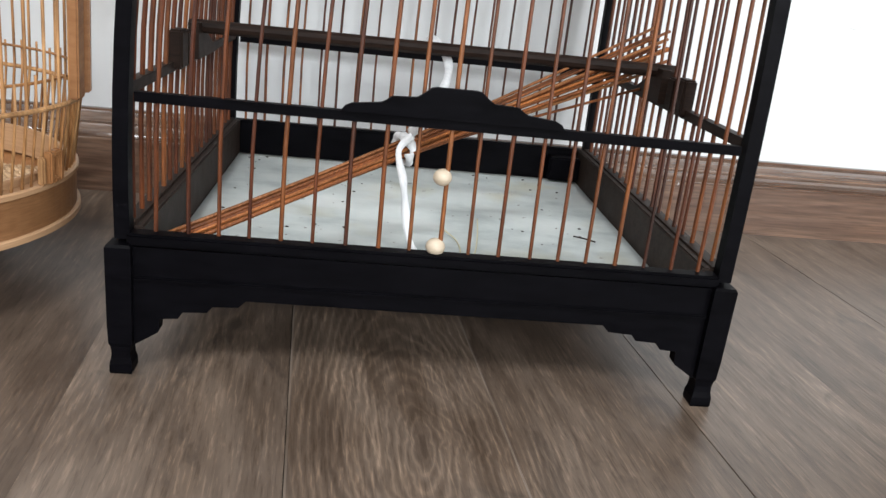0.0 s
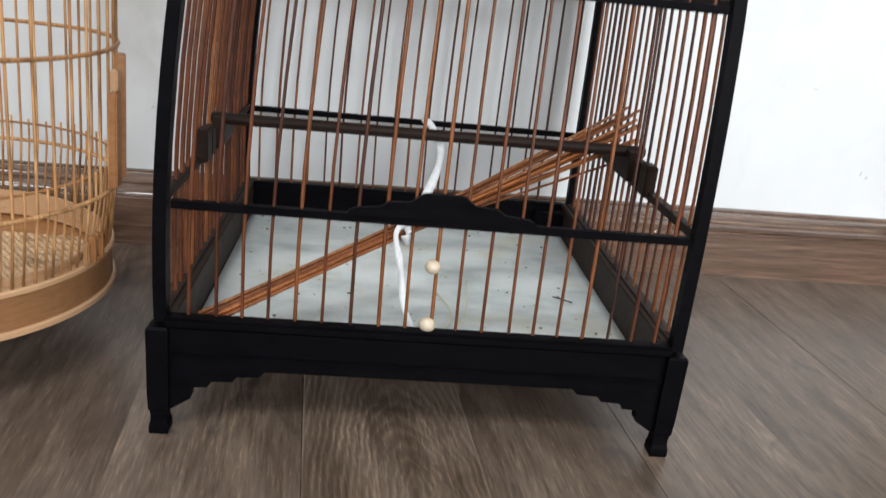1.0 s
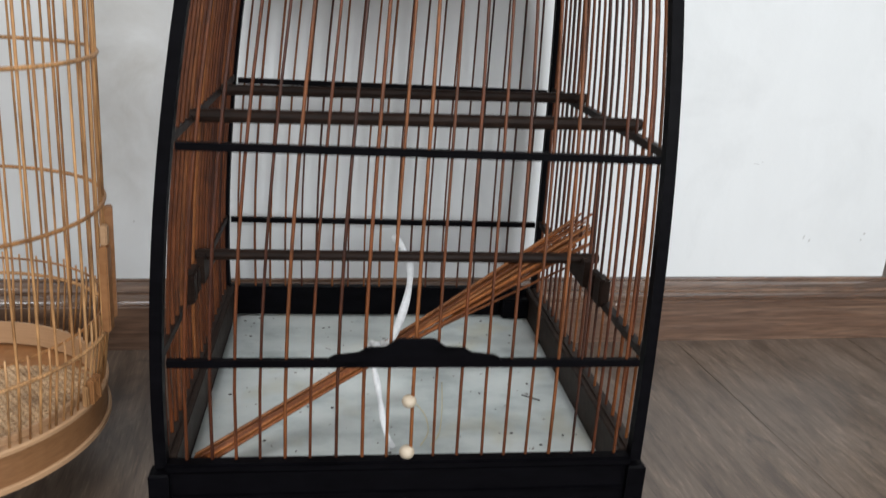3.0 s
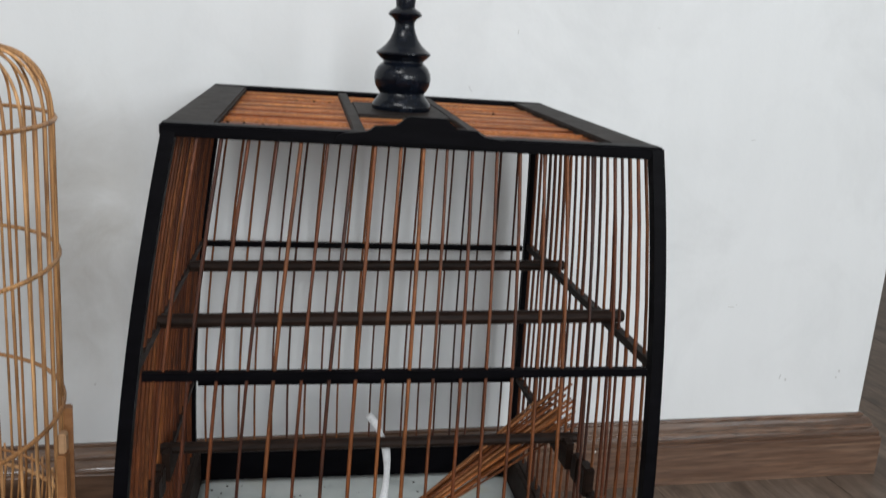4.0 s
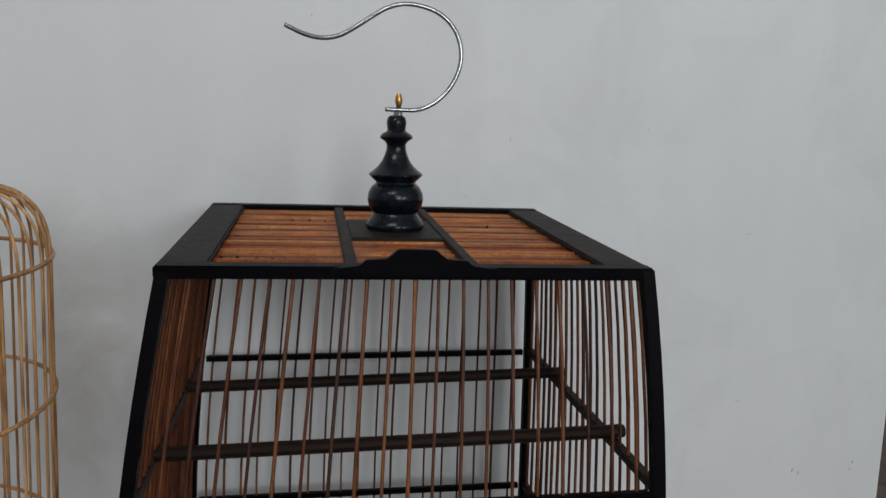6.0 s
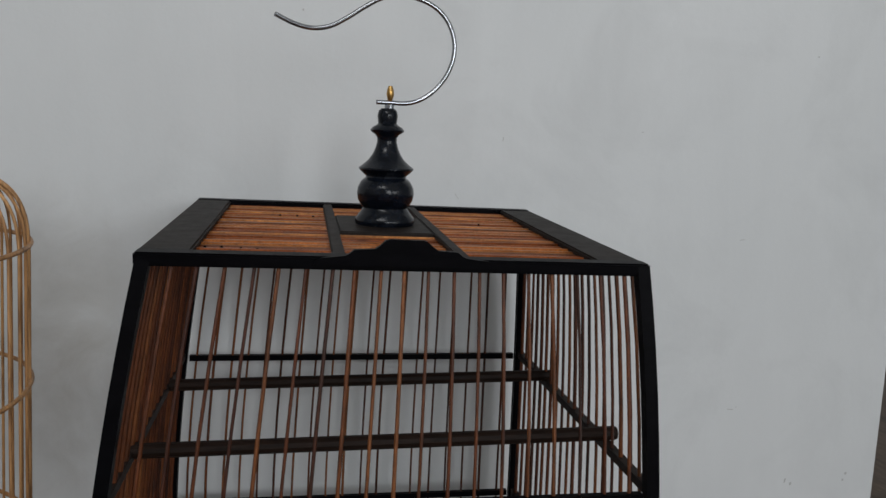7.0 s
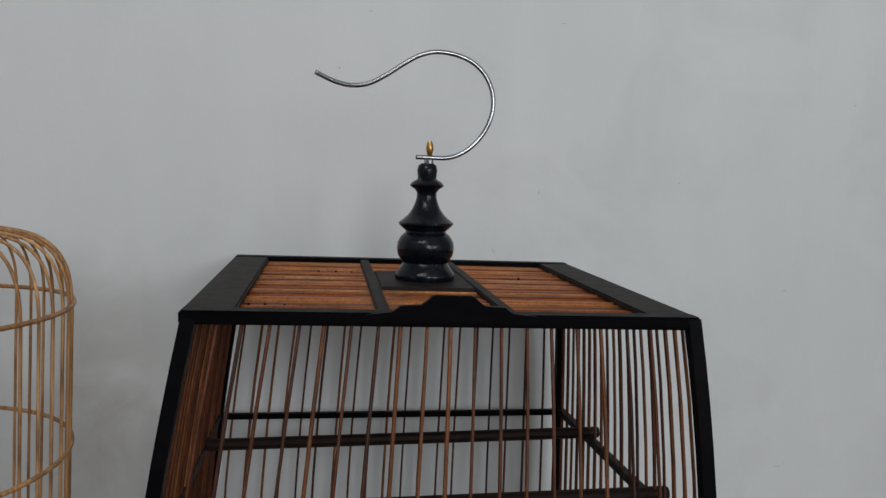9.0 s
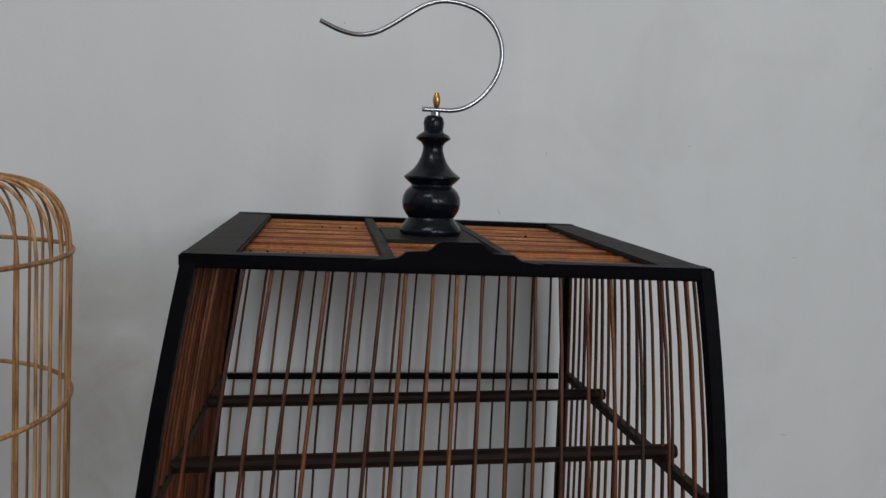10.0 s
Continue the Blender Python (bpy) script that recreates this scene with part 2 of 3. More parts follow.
    col = blend(t, col, (0.27, 0.23, 0.195), maths(t, 'MULTIPLY', maths(t, 'MAXIMUM', middle, edge), maths(t, 'MULTIPLY_ADD', streak, 1.2, -0.25)))
    tone = t.nodes.new("ShaderNodeTexWhiteNoise")
    tone.noise_dimensions = '1D'
    t.links.new(shift, tone.inputs["W"])
    col = blend(t, col, ramp(t, tone.outputs["Value"], (0, (0.92, 0.92, 0.925)), (1, (1.06, 1.05, 1.04))), 1.0, 'MULTIPLY')
    t.links.new(col, p.inputs["Base Color"])
    rough = node(t, "ShaderNodeMapRange", To_Min=0.26, To_Max=0.46)
    t.links.new(broad, rough.inputs["Value"])
    t.links.new(rough.outputs[0], p.inputs["Roughness"])
    bump(t, p, fleck, 0.22, 0.0006)


def skirting_wood(t, p, rough=0.34, coat=0.0):
    """Varnished brown wood: long grain with a drawn-out figure."""
    v = coords(t, (1.6, 20, 55), False)
    f = noise_of(t, v, 1.5, 6.0, 0.62, 1.2)
    rings = maths(t, 'MULTIPLY_ADD', maths(t, 'SINE', maths(t, 'MULTIPLY', noise_of(t, coords(t, (1.3, 8, 22), False), 1.0, 2.0, 0.5, 0.6), 95.0)), 0.5, 0.5)
    col = ramp(t, f, (0.28, (0.06, 0.028, 0.016)), (0.5, (0.115, 0.066, 0.043)), (0.75, (0.19, 0.122, 0.085)))
    col = blend(t, col, ramp(t, rings, (0.0, (0.74, 0.7, 0.67)), (0.6, (1, 1, 1)), (1.0, (1.22, 1.2, 1.16))), 0.6, 'MULTIPLY')
    pores = noise_of(t, coords(t, (28, 100, 420), False), 1.0, 3.0, 0.6)
    col = blend(t, col, ramp(t, pores, (0.34, (0.6, 0.56, 0.52)), (0.48, (1, 1, 1)), (0.66, (1.25, 1.22, 1.18))), 0.7, 'MULTIPLY')
    t.links.new(col, p.inputs["Base Color"])
    p.inputs["Roughness"].default_value = rough
    p.inputs["Coat Weight"].default_value, p.inputs["Coat Roughness"].default_value = coat, 0.05
    bump(t, p, pores, 0.1, 0.0005)


def plain(color, rough=0.6):
    def build(t, p):
        f = noise_of(t, coords(t, (40, 40, 40)), 1.0)
        lo, hi = tuple(c * 0.85 for c in color), tuple(min(1, c * 1.1) for c in color)
        t.links.new(ramp(t, f, (0.3, lo), (0.7, hi)), p.inputs["Base Color"])
        p.inputs["Roughness"].default_value = rough
    return build


LACQUER, STEEL, BRASS = material("black_lacquer", lacquer), material("bright_steel", steel), material("brass", brass)
BEAD, TAPE, LINER = material("pale_wood_bead", pale_bead), material("white_tape", tape), material("grey_liner", liner)
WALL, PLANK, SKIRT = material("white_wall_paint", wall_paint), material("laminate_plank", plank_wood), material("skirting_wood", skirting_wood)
SKIRTCAP = material("varnished_cap_wood", lambda t, p: skirting_wood(t, p, 0.12, 0.9))
MAT = material("woven_bamboo", cane([(0.6, 0.42, 0.26), (0.68, 0.5, 0.32)], 0.5, 500))
SUBFLOOR = material("dark_joint", plain((0.012, 0.01, 0.008)))
FRAME = material("white_window_frame", plain((0.75, 0.75, 0.75), 0.4))
MARK = material("grey_scuff", plain((0.5, 0.5, 0.495)))
PALE = material("grey_wall_paint", plain((0.58, 0.58, 0.575)))
CEIL = material("ceiling_paint", plain((0.78, 0.78, 0.77)))


# ---- mesh helpers ----
def part(name, bm, mat, parent=None, label="", smooth=False):
    me = bpy.data.meshes.new(name)
    bm.to_mesh(me)
    bm.free()
    me.materials.append(mat)
    if smooth:
        for poly in me.polygons:
            poly.use_smooth = True
    ob = new(name, me)
    if parent is not None:
        ob.parent = parent
    if label:
        ob["label"] = label
    return ob


def shared(name, me, m, parent=None):
    ob = new(name, me)
    ob.matrix_basis = m
    if parent is not None:
        ob.parent = parent
    return ob


def thing(name, label, category, group="", kind="", at=(0, 0, 0)):
    e = new(name)
    e.location = at
    e.empty_display_size = 0.02
    return tagged(e, label, category, group, kind)


def box(x0, x1, y0, y1, z0, z1, bevel=0.0):
    bm = bmesh.new()
    bmesh.ops.create_cube(bm, size=1)
    for v in bm.verts:
        v.co = Vector(((x0 + x1) / 2 + v.co.x * (x1 - x0), (y0 + y1) / 2 + v.co.y * (y1 - y0), (z0 + z1) / 2 + v.co.z * (z1 - z0)))
    if bevel:
        bmesh.ops.bevel(bm, geom=bm.edges[:], offset=bevel, segments=2, affect='EDGES', clamp_overlap=True)
    return bm


def tube(points, radius, sides=8, square=False, twist=None, closed=False):
    """A rod along points; radius a number or one for each point; square: four flat sides."""
    bm = bmesh.new()
    pts = [Vector(p) for p in points]
    n = len(pts)
    k = 4 if square else sides
    rings = []
    side = None
    for i, p in enumerate(pts):
        a = pts[(i - 1) % n] if (closed or i > 0) else p
        b = pts[(i + 1) % n] if (closed or i < n - 1) else p
        d = (b - a).normalized()
        if side is None:
            ref = Vector((1, 0, 0)) if abs(d.x) < 0.8 else Vector((0, 1, 0))
            side = (ref - d * ref.dot(d)).normalized()
        side = (side - d * side.dot(d)).normalized()
        up = d.cross(side)
        r = radius[i] if isinstance(radius, (list, tuple)) else radius
        ring = []
        for j in range(k):
            ang = 2 * math.pi * (j + (0.5 if square else 0)) / k
            f = r * (math.sqrt(2) if square else 1)
            ring.append(bm.verts.new(p + side * (math.cos(ang) * f) + up * (math.sin(ang) * f)))
        rings.append(ring)
    for i in range(n if closed else n - 1):
        A, B = rings[i], rings[(i + 1) % n]
        for j in range(k):
            bm.faces.new((A[j], A[(j + 1) % k], B[(j + 1) % k], B[j]))
    if not closed:
        bm.faces.new(rings[0][::-1])
        bm.faces.new(rings[-1])
    bmesh.ops.recalc_face_normals(bm, faces=bm.faces[:])
    return bm


def lathe(profile, cx, cy, sides=40):
    """A turned solid from (radius, z) pairs."""
    bm = bmesh.new()
    rings = [[bm.verts.new((cx + r * math.cos(2 * math.pi * j / sides), cy + r * math.sin(2 * math.pi * j / sides), z)) for j in range(sides)]
             for r, z in profile]
    for A, B in zip(rings, rings[1:]):
        for j in range(sides):
            bm.faces.new((A[j], A[(j + 1) % sides], B[(j + 1) % sides], B[j]))
    bm.faces.new(rings[0][::-1])
    bm.faces.new(rings[-1])
    bmesh.ops.recalc_face_normals(bm, faces=bm.faces[:])
    for e in bm.edges:
        if e.calc_face_angle(0.0) > 0.75:
            e.smooth = False
    return bm


def board(outline, thick, place):
    """A flat board: an outline in its own plane, given thickness; place maps (u, v, w) to the world."""
    bm = bmesh.new()
    front = [bm.verts.new(place(u, v, 0)) for u, v in outline]
    back = [bm.verts.new(place(u, v, thick)) for u, v in outline]
    bm.faces.new(front)
    bm.faces.new(back[::-1])
    n = len(outline)
    for i in range(n):
        bm.faces.new((front[i], back[i], back[(i + 1) % n], front[(i + 1) % n]))
    bmesh.ops.recalc_face_normals(bm, faces=bm.faces[:])
    return bm


def smooth_path(points, steps=6):
    pts = [Vector(p) for p in points]
    out = []
    for i in range(len(pts) - 1):
        p0, p1, p2, p3 = pts[max(i - 1, 0)], pts[i], pts[i + 1], pts[min(i + 2, len(pts) - 1)]
        for s in range(steps):
            t = s / steps
            out.append(0.5 * ((2 * p1) + (p2 - p0) * t + (2 * p0 - 5 * p1 + 4 * p2 - p3) * t * t + (3 * p1 - p0 - 3 * p2 + p3) * t ** 3))
    return out + [pts[-1]]


# ---- room ----
WALL_SLOPE = 0.04


def wall_y(x):
    return 0.383 + WALL_SLOPE * x


END_X = 0.636
rng = random.Random(3)


def structure(ob, label, category):
    return tagged(ob, label, category, kind="structure")


def slab(name, corners, z0, z1, mat, label, category):
    bm = bmesh.new()
    lo = [bm.verts.new((x, y, z0)) for x, y in corners]
    hi = [bm.verts.new((x, y, z1)) for x, y in corners]
    n = len(corners)
    bm.faces.new(lo)
    bm.faces.new(hi)
    for i in range(n):
        bm.faces.new((lo[i], lo[(i + 1) % n], hi[(i + 1) % n], hi[i]))
    bmesh.ops.recalc_face_normals(bm, faces=bm.faces[:])
    return structure(part(name, bm, mat), label, category)


TOP = 2.7
X0, X1, Y0, Y1 = -2.4, 3.2, -3.5, 3.0
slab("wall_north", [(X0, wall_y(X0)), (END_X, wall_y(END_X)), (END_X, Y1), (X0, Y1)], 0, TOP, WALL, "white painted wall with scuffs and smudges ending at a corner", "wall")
slab("wall_west", [(X0 - 0.12, Y0), (X0, Y0), (X0, Y1), (X0 - 0.12, Y1)], 0, TOP, PALE, "plain light grey painted wall", "wall")
slab("wall_east", [(X1, Y0), (X1 + 0.12, Y0), (X1 + 0.12, Y1), (X1, Y1)], 0, TOP, PALE, "plain light grey painted wall", "wall")
slab("wall_far", [(END_X, Y1), (X1, Y1), (X1, Y1 + 0.12), (END_X, Y1 + 0.12)], 0, TOP, PALE, "plain light grey painted wall", "wall")
slab("ceiling", [(X0 - 0.12, Y0 - 0.12), (X1 + 0.12, Y0 - 0.12), (X1 + 0.12, Y1 + 0.12), (X0 - 0.12, Y1 + 0.12)], TOP, TOP + 0.1, CEIL, "plain white ceiling", "ceiling")
# south wall round the two window openings
WZ0, WZ1 = 0.7, 1.9
WINDOWS = ((-0.05, 1.15), (1.6, 3.0))
for k, (a, b, c, d) in enumerate(((X0, -0.05, 0, TOP), (1.15, 1.6, 0, TOP), (3.0, X1, 0, TOP), (-0.05, 1.15, 0, WZ0), (-0.05, 1.15, WZ1, TOP), (1.6, 3.0, 0, WZ0), (1.6, 3.0, WZ1, TOP))):
    slab("wall_south_%d" % (k + 1), [(a, Y0 - 0.12), (b, Y0 - 0.12), (b, Y0), (a, Y0)], c, d, PALE, "plain light grey painted wall beside the window", "wall")
# fixture added round the unseen overhead light; its form is assumed
lamp = structure(thing("ceiling_light", "", ""), "assumed ceiling light out of view, long and white with a thin frame", "ceiling light")
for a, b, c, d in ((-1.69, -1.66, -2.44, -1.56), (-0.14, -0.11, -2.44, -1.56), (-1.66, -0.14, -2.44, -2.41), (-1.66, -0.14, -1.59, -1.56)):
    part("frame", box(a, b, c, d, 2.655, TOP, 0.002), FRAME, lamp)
for k, (wx0, wx1) in enumerate(WINDOWS):
    win = structure(thing("window_%d" % (k + 1), "", ""), "white framed window in the white wall", "window")
    mid = (wx0 + wx1) / 2
    for a, b, c, d in ((wx0, wx0 + 0.05, WZ0, WZ1), (wx1 - 0.05, wx1, WZ0, WZ1), (wx0 + 0.05, wx1 - 0.05, WZ0, WZ0 + 0.05), (wx0 + 0.05, wx1 - 0.05, WZ1 - 0.05, WZ1), (mid - 0.025, mid + 0.025, WZ0 + 0.05, WZ1 - 0.05)):
        part("window_frame", box(a, b, Y0 - 0.09, Y0 - 0.04, c, d, 0.004), FRAME, win)

# skirting board: flat face, stepped and rounded cap
PROFILE = ((0.0, 0.0), (-0.021, 0.0), (-0.021, 0.0495), (-0.0203, 0.0503), (-0.0188, 0.0507), (-0.0188, 0.0518), (-0.0186, 0.0545), (-0.0178, 0.0573), (-0.0163, 0.0597), (-0.0145, 0.0611), (-0.0128, 0.0616),
           (-0.0125, 0.0622), (-0.0125, 0.0636), (-0.0112, 0.0638), (-0.0108, 0.066), (-0.0096, 0.0687), (-0.0076, 0.0709), (-0.0052, 0.0722), (-0.0036, 0.0725), (-0.0034, 0.0745), (0.0, 0.0752))


def skirting(name, path, label):
    bm = bmesh.new()
    rows = []
    for (x, y), (nx, ny) in path:
        rows.append([bm.verts.new((x - nx * p, y - ny * p, z)) for p, z in PROFILE])
    for A, B in zip(rows, rows[1:]):
        for j in range(len(PROFILE) - 1):
            bm.faces.new((A[j], A[j + 1], B[j + 1], B[j]))
    bm.faces.new(rows[0])
    bm.faces.new(rows[-1][::-1])
    bmesh.ops.recalc_face_normals(bm, faces=bm.faces[:])
    ob = part(name, bm, SKIRT)
    ob.data.materials.append(SKIRTCAP)
    for poly in ob.data.polygons:
        poly.material_index = int(poly.center.z > 0.0505)
        poly.use_smooth = 0.052 < poly.center.z < 0.0615 or 0.064 < poly.center.z < 0.0722
    return structure(ob, label, "skirting board")


g = 0.001
skirting("baseboard", [((X0, wall_y(X0) - g), (0, -1)), ((END_X + g, wall_y(END_X) - g), (1, -1)), ((END_X + g, Y1), (1, 0))],
         "brown wood skirting board with a stepped glossy cap")


# ---- black bird cage: its shape by height ----
LEVELS = (0.075, 0.153, 0.296, 0.368, 0.44)


def curve_of(values):
    c = np.polyfit(LEVELS, values, 3)
    return lambda z: float(np.polyval(c, min(max(z, 0.06), 0.45)))


half_x, mid_x = curve_of((0.1705, 0.1715, 0.1675, 0.1615, 0.153)), curve_of((0.0005, 0.001, 0.0066, 0.010, 0.0135))
half_y, mid_y = curve_of((0.1680, 0.1695, 0.1655, 0.1575, 0.1455)), curve_of((0.1725, 0.178, 0.191, 0.193, 0.195))


def cage_at(u, v, z, inset=0.0):
    """A place on the cage: u, v from -1 to 1 across its outside, drawn in by inset metres."""
    return Vector((mid_x(z) + u * (half_x(z) - inset), mid_y(z) + v * (half_y(z) - inset), z))


cage = thing("bird_cage", "black wooden bird cage with red-brown cane bars by the wall", "bird cage")
BX, BY0, BY1 = 0.1735, 0.0, 0.345
# four legs with waisted feet
for sx in (-1, 1):
    for sy in (0, 1):
        x = sx * (BX - 0.0062)
        y = BY0 + 0.0062 if sy == 0 else BY1 - 0.0062
        zs = (0.0, 0.0015, 0.006, 0.0095, 0.013, 0.0165, 0.0185, 0.03, 0.0745, 0.076)
        hs = (0.0056, 0.0061, 0.0060, 0.0052, 0.0050, 0.0054, 0.0062, 0.0066, 0.0068, 0.0058)
        part("leg", tube([(x, y, z) for z in zs], list(hs), square=True), BLACK, cage)

STEPS = [(0.004, 0.0195), (0.0125, 0.0250), (0.0133, 0.0262), (0.0138, 0.0335), (0.0235, 0.0342), (0.0262, 0.0382), (0.039, 0.0388), (0.042, 0.0424), (0.056, 0.0432), (0.060, 0.0472)]


def apron(length):
    h = length / 2
    left = [(-h + a, z) for a, z in STEPS]
    return [(-h, 0.0745), (-h, 0.017)] + left + [(-u, z) for u, z in left[::-1]] + [(h, 0.017), (h, 0.0745)]


L = 2 * (BX - 0.0128)
ym = (BY0 + BY1) / 2
part("apron", board(apron(L), 0.008, lambda u, v, w: (u, BY0 + 0.0035 + w, v)), BLACK, cage)
part("apron", board(apron(L), 0.008, lambda u, v, w: (u, BY1 - 0.0035 - w, v)), BLACK, cage)
part("apron", board(apron(BY1 - BY0 - 0.0256), 0.008, lambda u, v, w: (-BX + 0.0035 + w, ym + u, v)), BLACK, cage)
part("apron", board(apron(BY1 - BY0 - 0.0256), 0.008, lambda u, v, w: (BX - 0.0035 - w, ym + u, v)), BLACK, cage)
# thin beads along the aprons
part("moulding", box(-L / 2, L / 2, BY0 + 0.0018, BY0 + 0.004, 0.0555, 0.058, 0.0008), BLACK, cage)
# sills that carry the bars
part("sill", box(-BX + 0.010, BX - 0.010, BY0 + 0.0015, BY0 + 0.0125, 0.0755, 0.0822, 0.0015), BLACK, cage)
part("sill", box(-BX + 0.010, BX - 0.010, BY1 - 0.0125, BY1 - 0.0015, 0.0755, 0.0822, 0.0015), BLACK, cage)
part("sill", box(-BX + 0.0015, -BX + 0.0125, BY0 + 0.0130, BY1 - 0.0130, 0.0755, 0.0840, 0.0015), BROWN, cage)
part("sill", box(BX - 0.0125, BX - 0.0015, BY0 + 0.0130, BY1 - 0.0130, 0.0755, 0.0840, 0.0015), BROWN, cage)
# tray
part("tray_floor", box(-BX + 0.0125, BX - 0.0125, BY0 + 0.0125, BY1 - 0.0125, 0.046, 0.051), DARK, cage)
part("tray_side", box(-BX + 0.0118, -BX + 0.0165, BY0 + 0.0130, BY1 - 0.0130, 0.0512, 0.0832, 0.001), BROWN, cage)
part("tray_side", box(BX - 0.0165, BX - 0.0118, BY0 + 0.0130, BY1 - 0.0130, 0.0512, 0.0832, 0.001), BROWN, cage)
part("tray_side", box(-BX + 0.0170, BX - 0.0170, BY1 - 0.0170, BY1 - 0.0128, 0.0512, 0.0836, 0.001), BLACK, cage)
part("corner_block", box(0.127, BX - 0.0175, BY1 - 0.034, BY1 - 0.0175, 0.0560, 0.0775, 0.0015), BLACK, cage)

# corner posts, bowed with the cage
for u in (-1, 1):
    for v in (-1, 1):
        zs = [0.078 + (0.437 - 0.078) * i / 14 for i in range(15)]
        part("post", tube([cage_at(u, v, z, 0.0040) for z in zs], 0.0040, square=True), BLACK, cage)


def rail(u0, v0, u1, v1, z, r, inset, mat=BLACK, dz=0.0):
    a, b = cage_at(u0, v0, z, inset), cage_at(u1, v1, z, inset)
    d = (b - a).normalized() * 0.006
    return part("rail", tube([a + d + Vector((0, 0, dz)), b - d + Vector((0, 0, dz))], r, square=True), mat, cage)


for z in (0.153, 0.295):
    rail(-1, -1, 1, -1, z, 0.0026, 0.0042)
    rail(-1, 1, 1, 1, z, 0.0026, 0.0042)
    rail(-1, -1, -1, 1, z, 0.003, 0.0042, DARK, 0.003)
    rail(1, -1, 1, 1, z, 0.003, 0.0042, DARK, 0.003)

# bars, nineteen to a side
BARS = 19
brng = random.Random(11)
# how far the front bars stand off their even places at the sill and under the roof, in millimetres
FRONT_LOW = (-0.1, 0.2, -0.5, -1.2, -0.9, -0.6, 0.7, 2.0, 2.3, 2.6, 1.9, 2.2, 3.5, 2.8, 2.1, 2.5, 2.8, 2.1, 1.4)
FRONT_TOP = (1.3, 0.0, 0.7, 2.4, 1.2, 1.9, 2.6, 0.3, 1.0, -0.2, -0.5, 0.2, 0.9, 0.6, 1.4, 1.1, 2.8, 2.5, 3.2)
for su, sv in ((0, -1), (0, 1), (-1, 0), (1, 0)):
    for i in range(BARS):
        s = -1 + 2 * (i + 1) / (BARS + 1)
        j0, j1 = brng.uniform(-0.0012, 0.0012), brng.uniform(-0.0012, 0.0012)
        bend = brng.uniform(-0.0012, 0.0012)
        if sv == -1:
            j0, j1, bend = FRONT_LOW[i] / 1000, FRONT_TOP[i] / 1000, bend * 0.5
        elif sv == 1:
            j0, j1 = (j * 0.5 - 0.006 * (1 - ((i - 8) / 11) ** 2) for j in (j0, j1))
        pts = []
        for k in range(8):
            f = k / 7
            z = 0.082 + (0.4365 - 0.082) * f
            inner = 0.0045
            c = cage_at(su if su else s * 1.004, sv if sv else s * 1.004, z, inner)
            off = j0 + (j1 - j0) * f + bend * math.sin(math.pi * f)
            c += Vector((off, 0, 0)) if sv else Vector((0, off, 0))
            pts.append(c)
        part("bar", tube(pts, (0.00118 if sv == -1 else 0.0011 if sv else 0.00138) * brng.uniform(0.84, 1.16), 6), CANE, cage)

# perches and the blocks that carry the low one
for x0, x1, y, z0, z, r in ((-0.158, 0.179, 0.112, 0.300, 0.304, 0.0051), (-0.159, 0.178, 0.2565, 0.2985, 0.303, 0.0049), (-0.166, 0.1755, 0.163, 0.177, 0.1775, 0.0046)):
    part("perch", tube([(x0, y, z0), (x0 + 0.002, y, z0), (x1 - 0.002, y, z + 0.0005), (x1, y, z + 0.0005)], [r * 0.9, r, r, r * 0.9], 10), DARK, cage, smooth=False)
for sx, x in ((-1, -0.1625), (1, 0.1655)):
    tri_board = [(0.148, 0.1565), (0.212, 0.1565), (0.205, 0.160), (0.158, 0.180), (0.148, 0.180)]
    part("perch_bracket", board(tri_board, 0.006, lambda u, v, w, x=x, sx=sx: (x - sx * w, u, v)), DARK, cage)
    part("cup_holder", box(x - 0.0045, x + 0.0045, 0.108, 0.124, 0.1545, 0.1785, 0.0012), DARK, cage)
    part("cup_holder", box(x - 0.004, x + 0.004, 0.128, 0.141, 0.1545, 0.1765, 0.0012), DARK, cage)

# stepped ornament boards on the low rail and on the roof edge
ORN = [(-0.0595, 0.0), (-0.0575, 0.0028), (-0.054, 0.0045), (-0.039, 0.0062), (-0.0365, 0.0075), (-0.0335, 0.0098), (-0.0205, 0.0105), (-0.017, 0.0128), (-0.0135, 0.0158), (-0.011, 0.0165)]
orn = ORN + [(-u, v) for u, v in ORN[::-1]]
part("ornament_board", board([(u + 0.0035, v + 0.1557) for u, v in orn], 0.003, lambda u, v, w: (u, mid_y(0.153) - half_y(0.153) - 0.0005 + w, v)), BLACK, cage)
part("ornament_board", board([(0.0135 + u * 0.92, 0.4385 + v * 0.98) for u, v in orn], 0.004, lambda u, v, w: (u, 0.0468 + w, v)), BLACK, cage)

# roof: wide side boards, narrow front and back, two slats and the seat of the finial
RX, RY, RHX, RHY = 0.0130, 0.195, 0.1542, 0.1462
zt0, zt1 = 0.4355, 0.4435
part("roof_board", box(RX - RHX, RX + RHX, RY - RHY, RY - RHY + 0.014, zt0, zt1, 0.0012), BLACK, cage)
part("roof_board", box(RX - RHX, RX + RHX, RY + RHY - 0.013, RY + RHY, zt0, zt1, 0.0012), BLACK, cage)
part("roof_board", box(RX - RHX, RX - RHX + 0.030, RY - RHY + 0.0142, RY + RHY - 0.0132, zt0, zt1 - 0.0004, 0.0012), DUSTY, cage, "dusty black side board")
part("roof_board", box(RX + RHX - 0.030, RX + RHX, RY - RHY + 0.0142, RY + RHY - 0.0132, zt0, zt1 - 0.0004, 0.0012), DUSTY, cage, "dusty black side board")
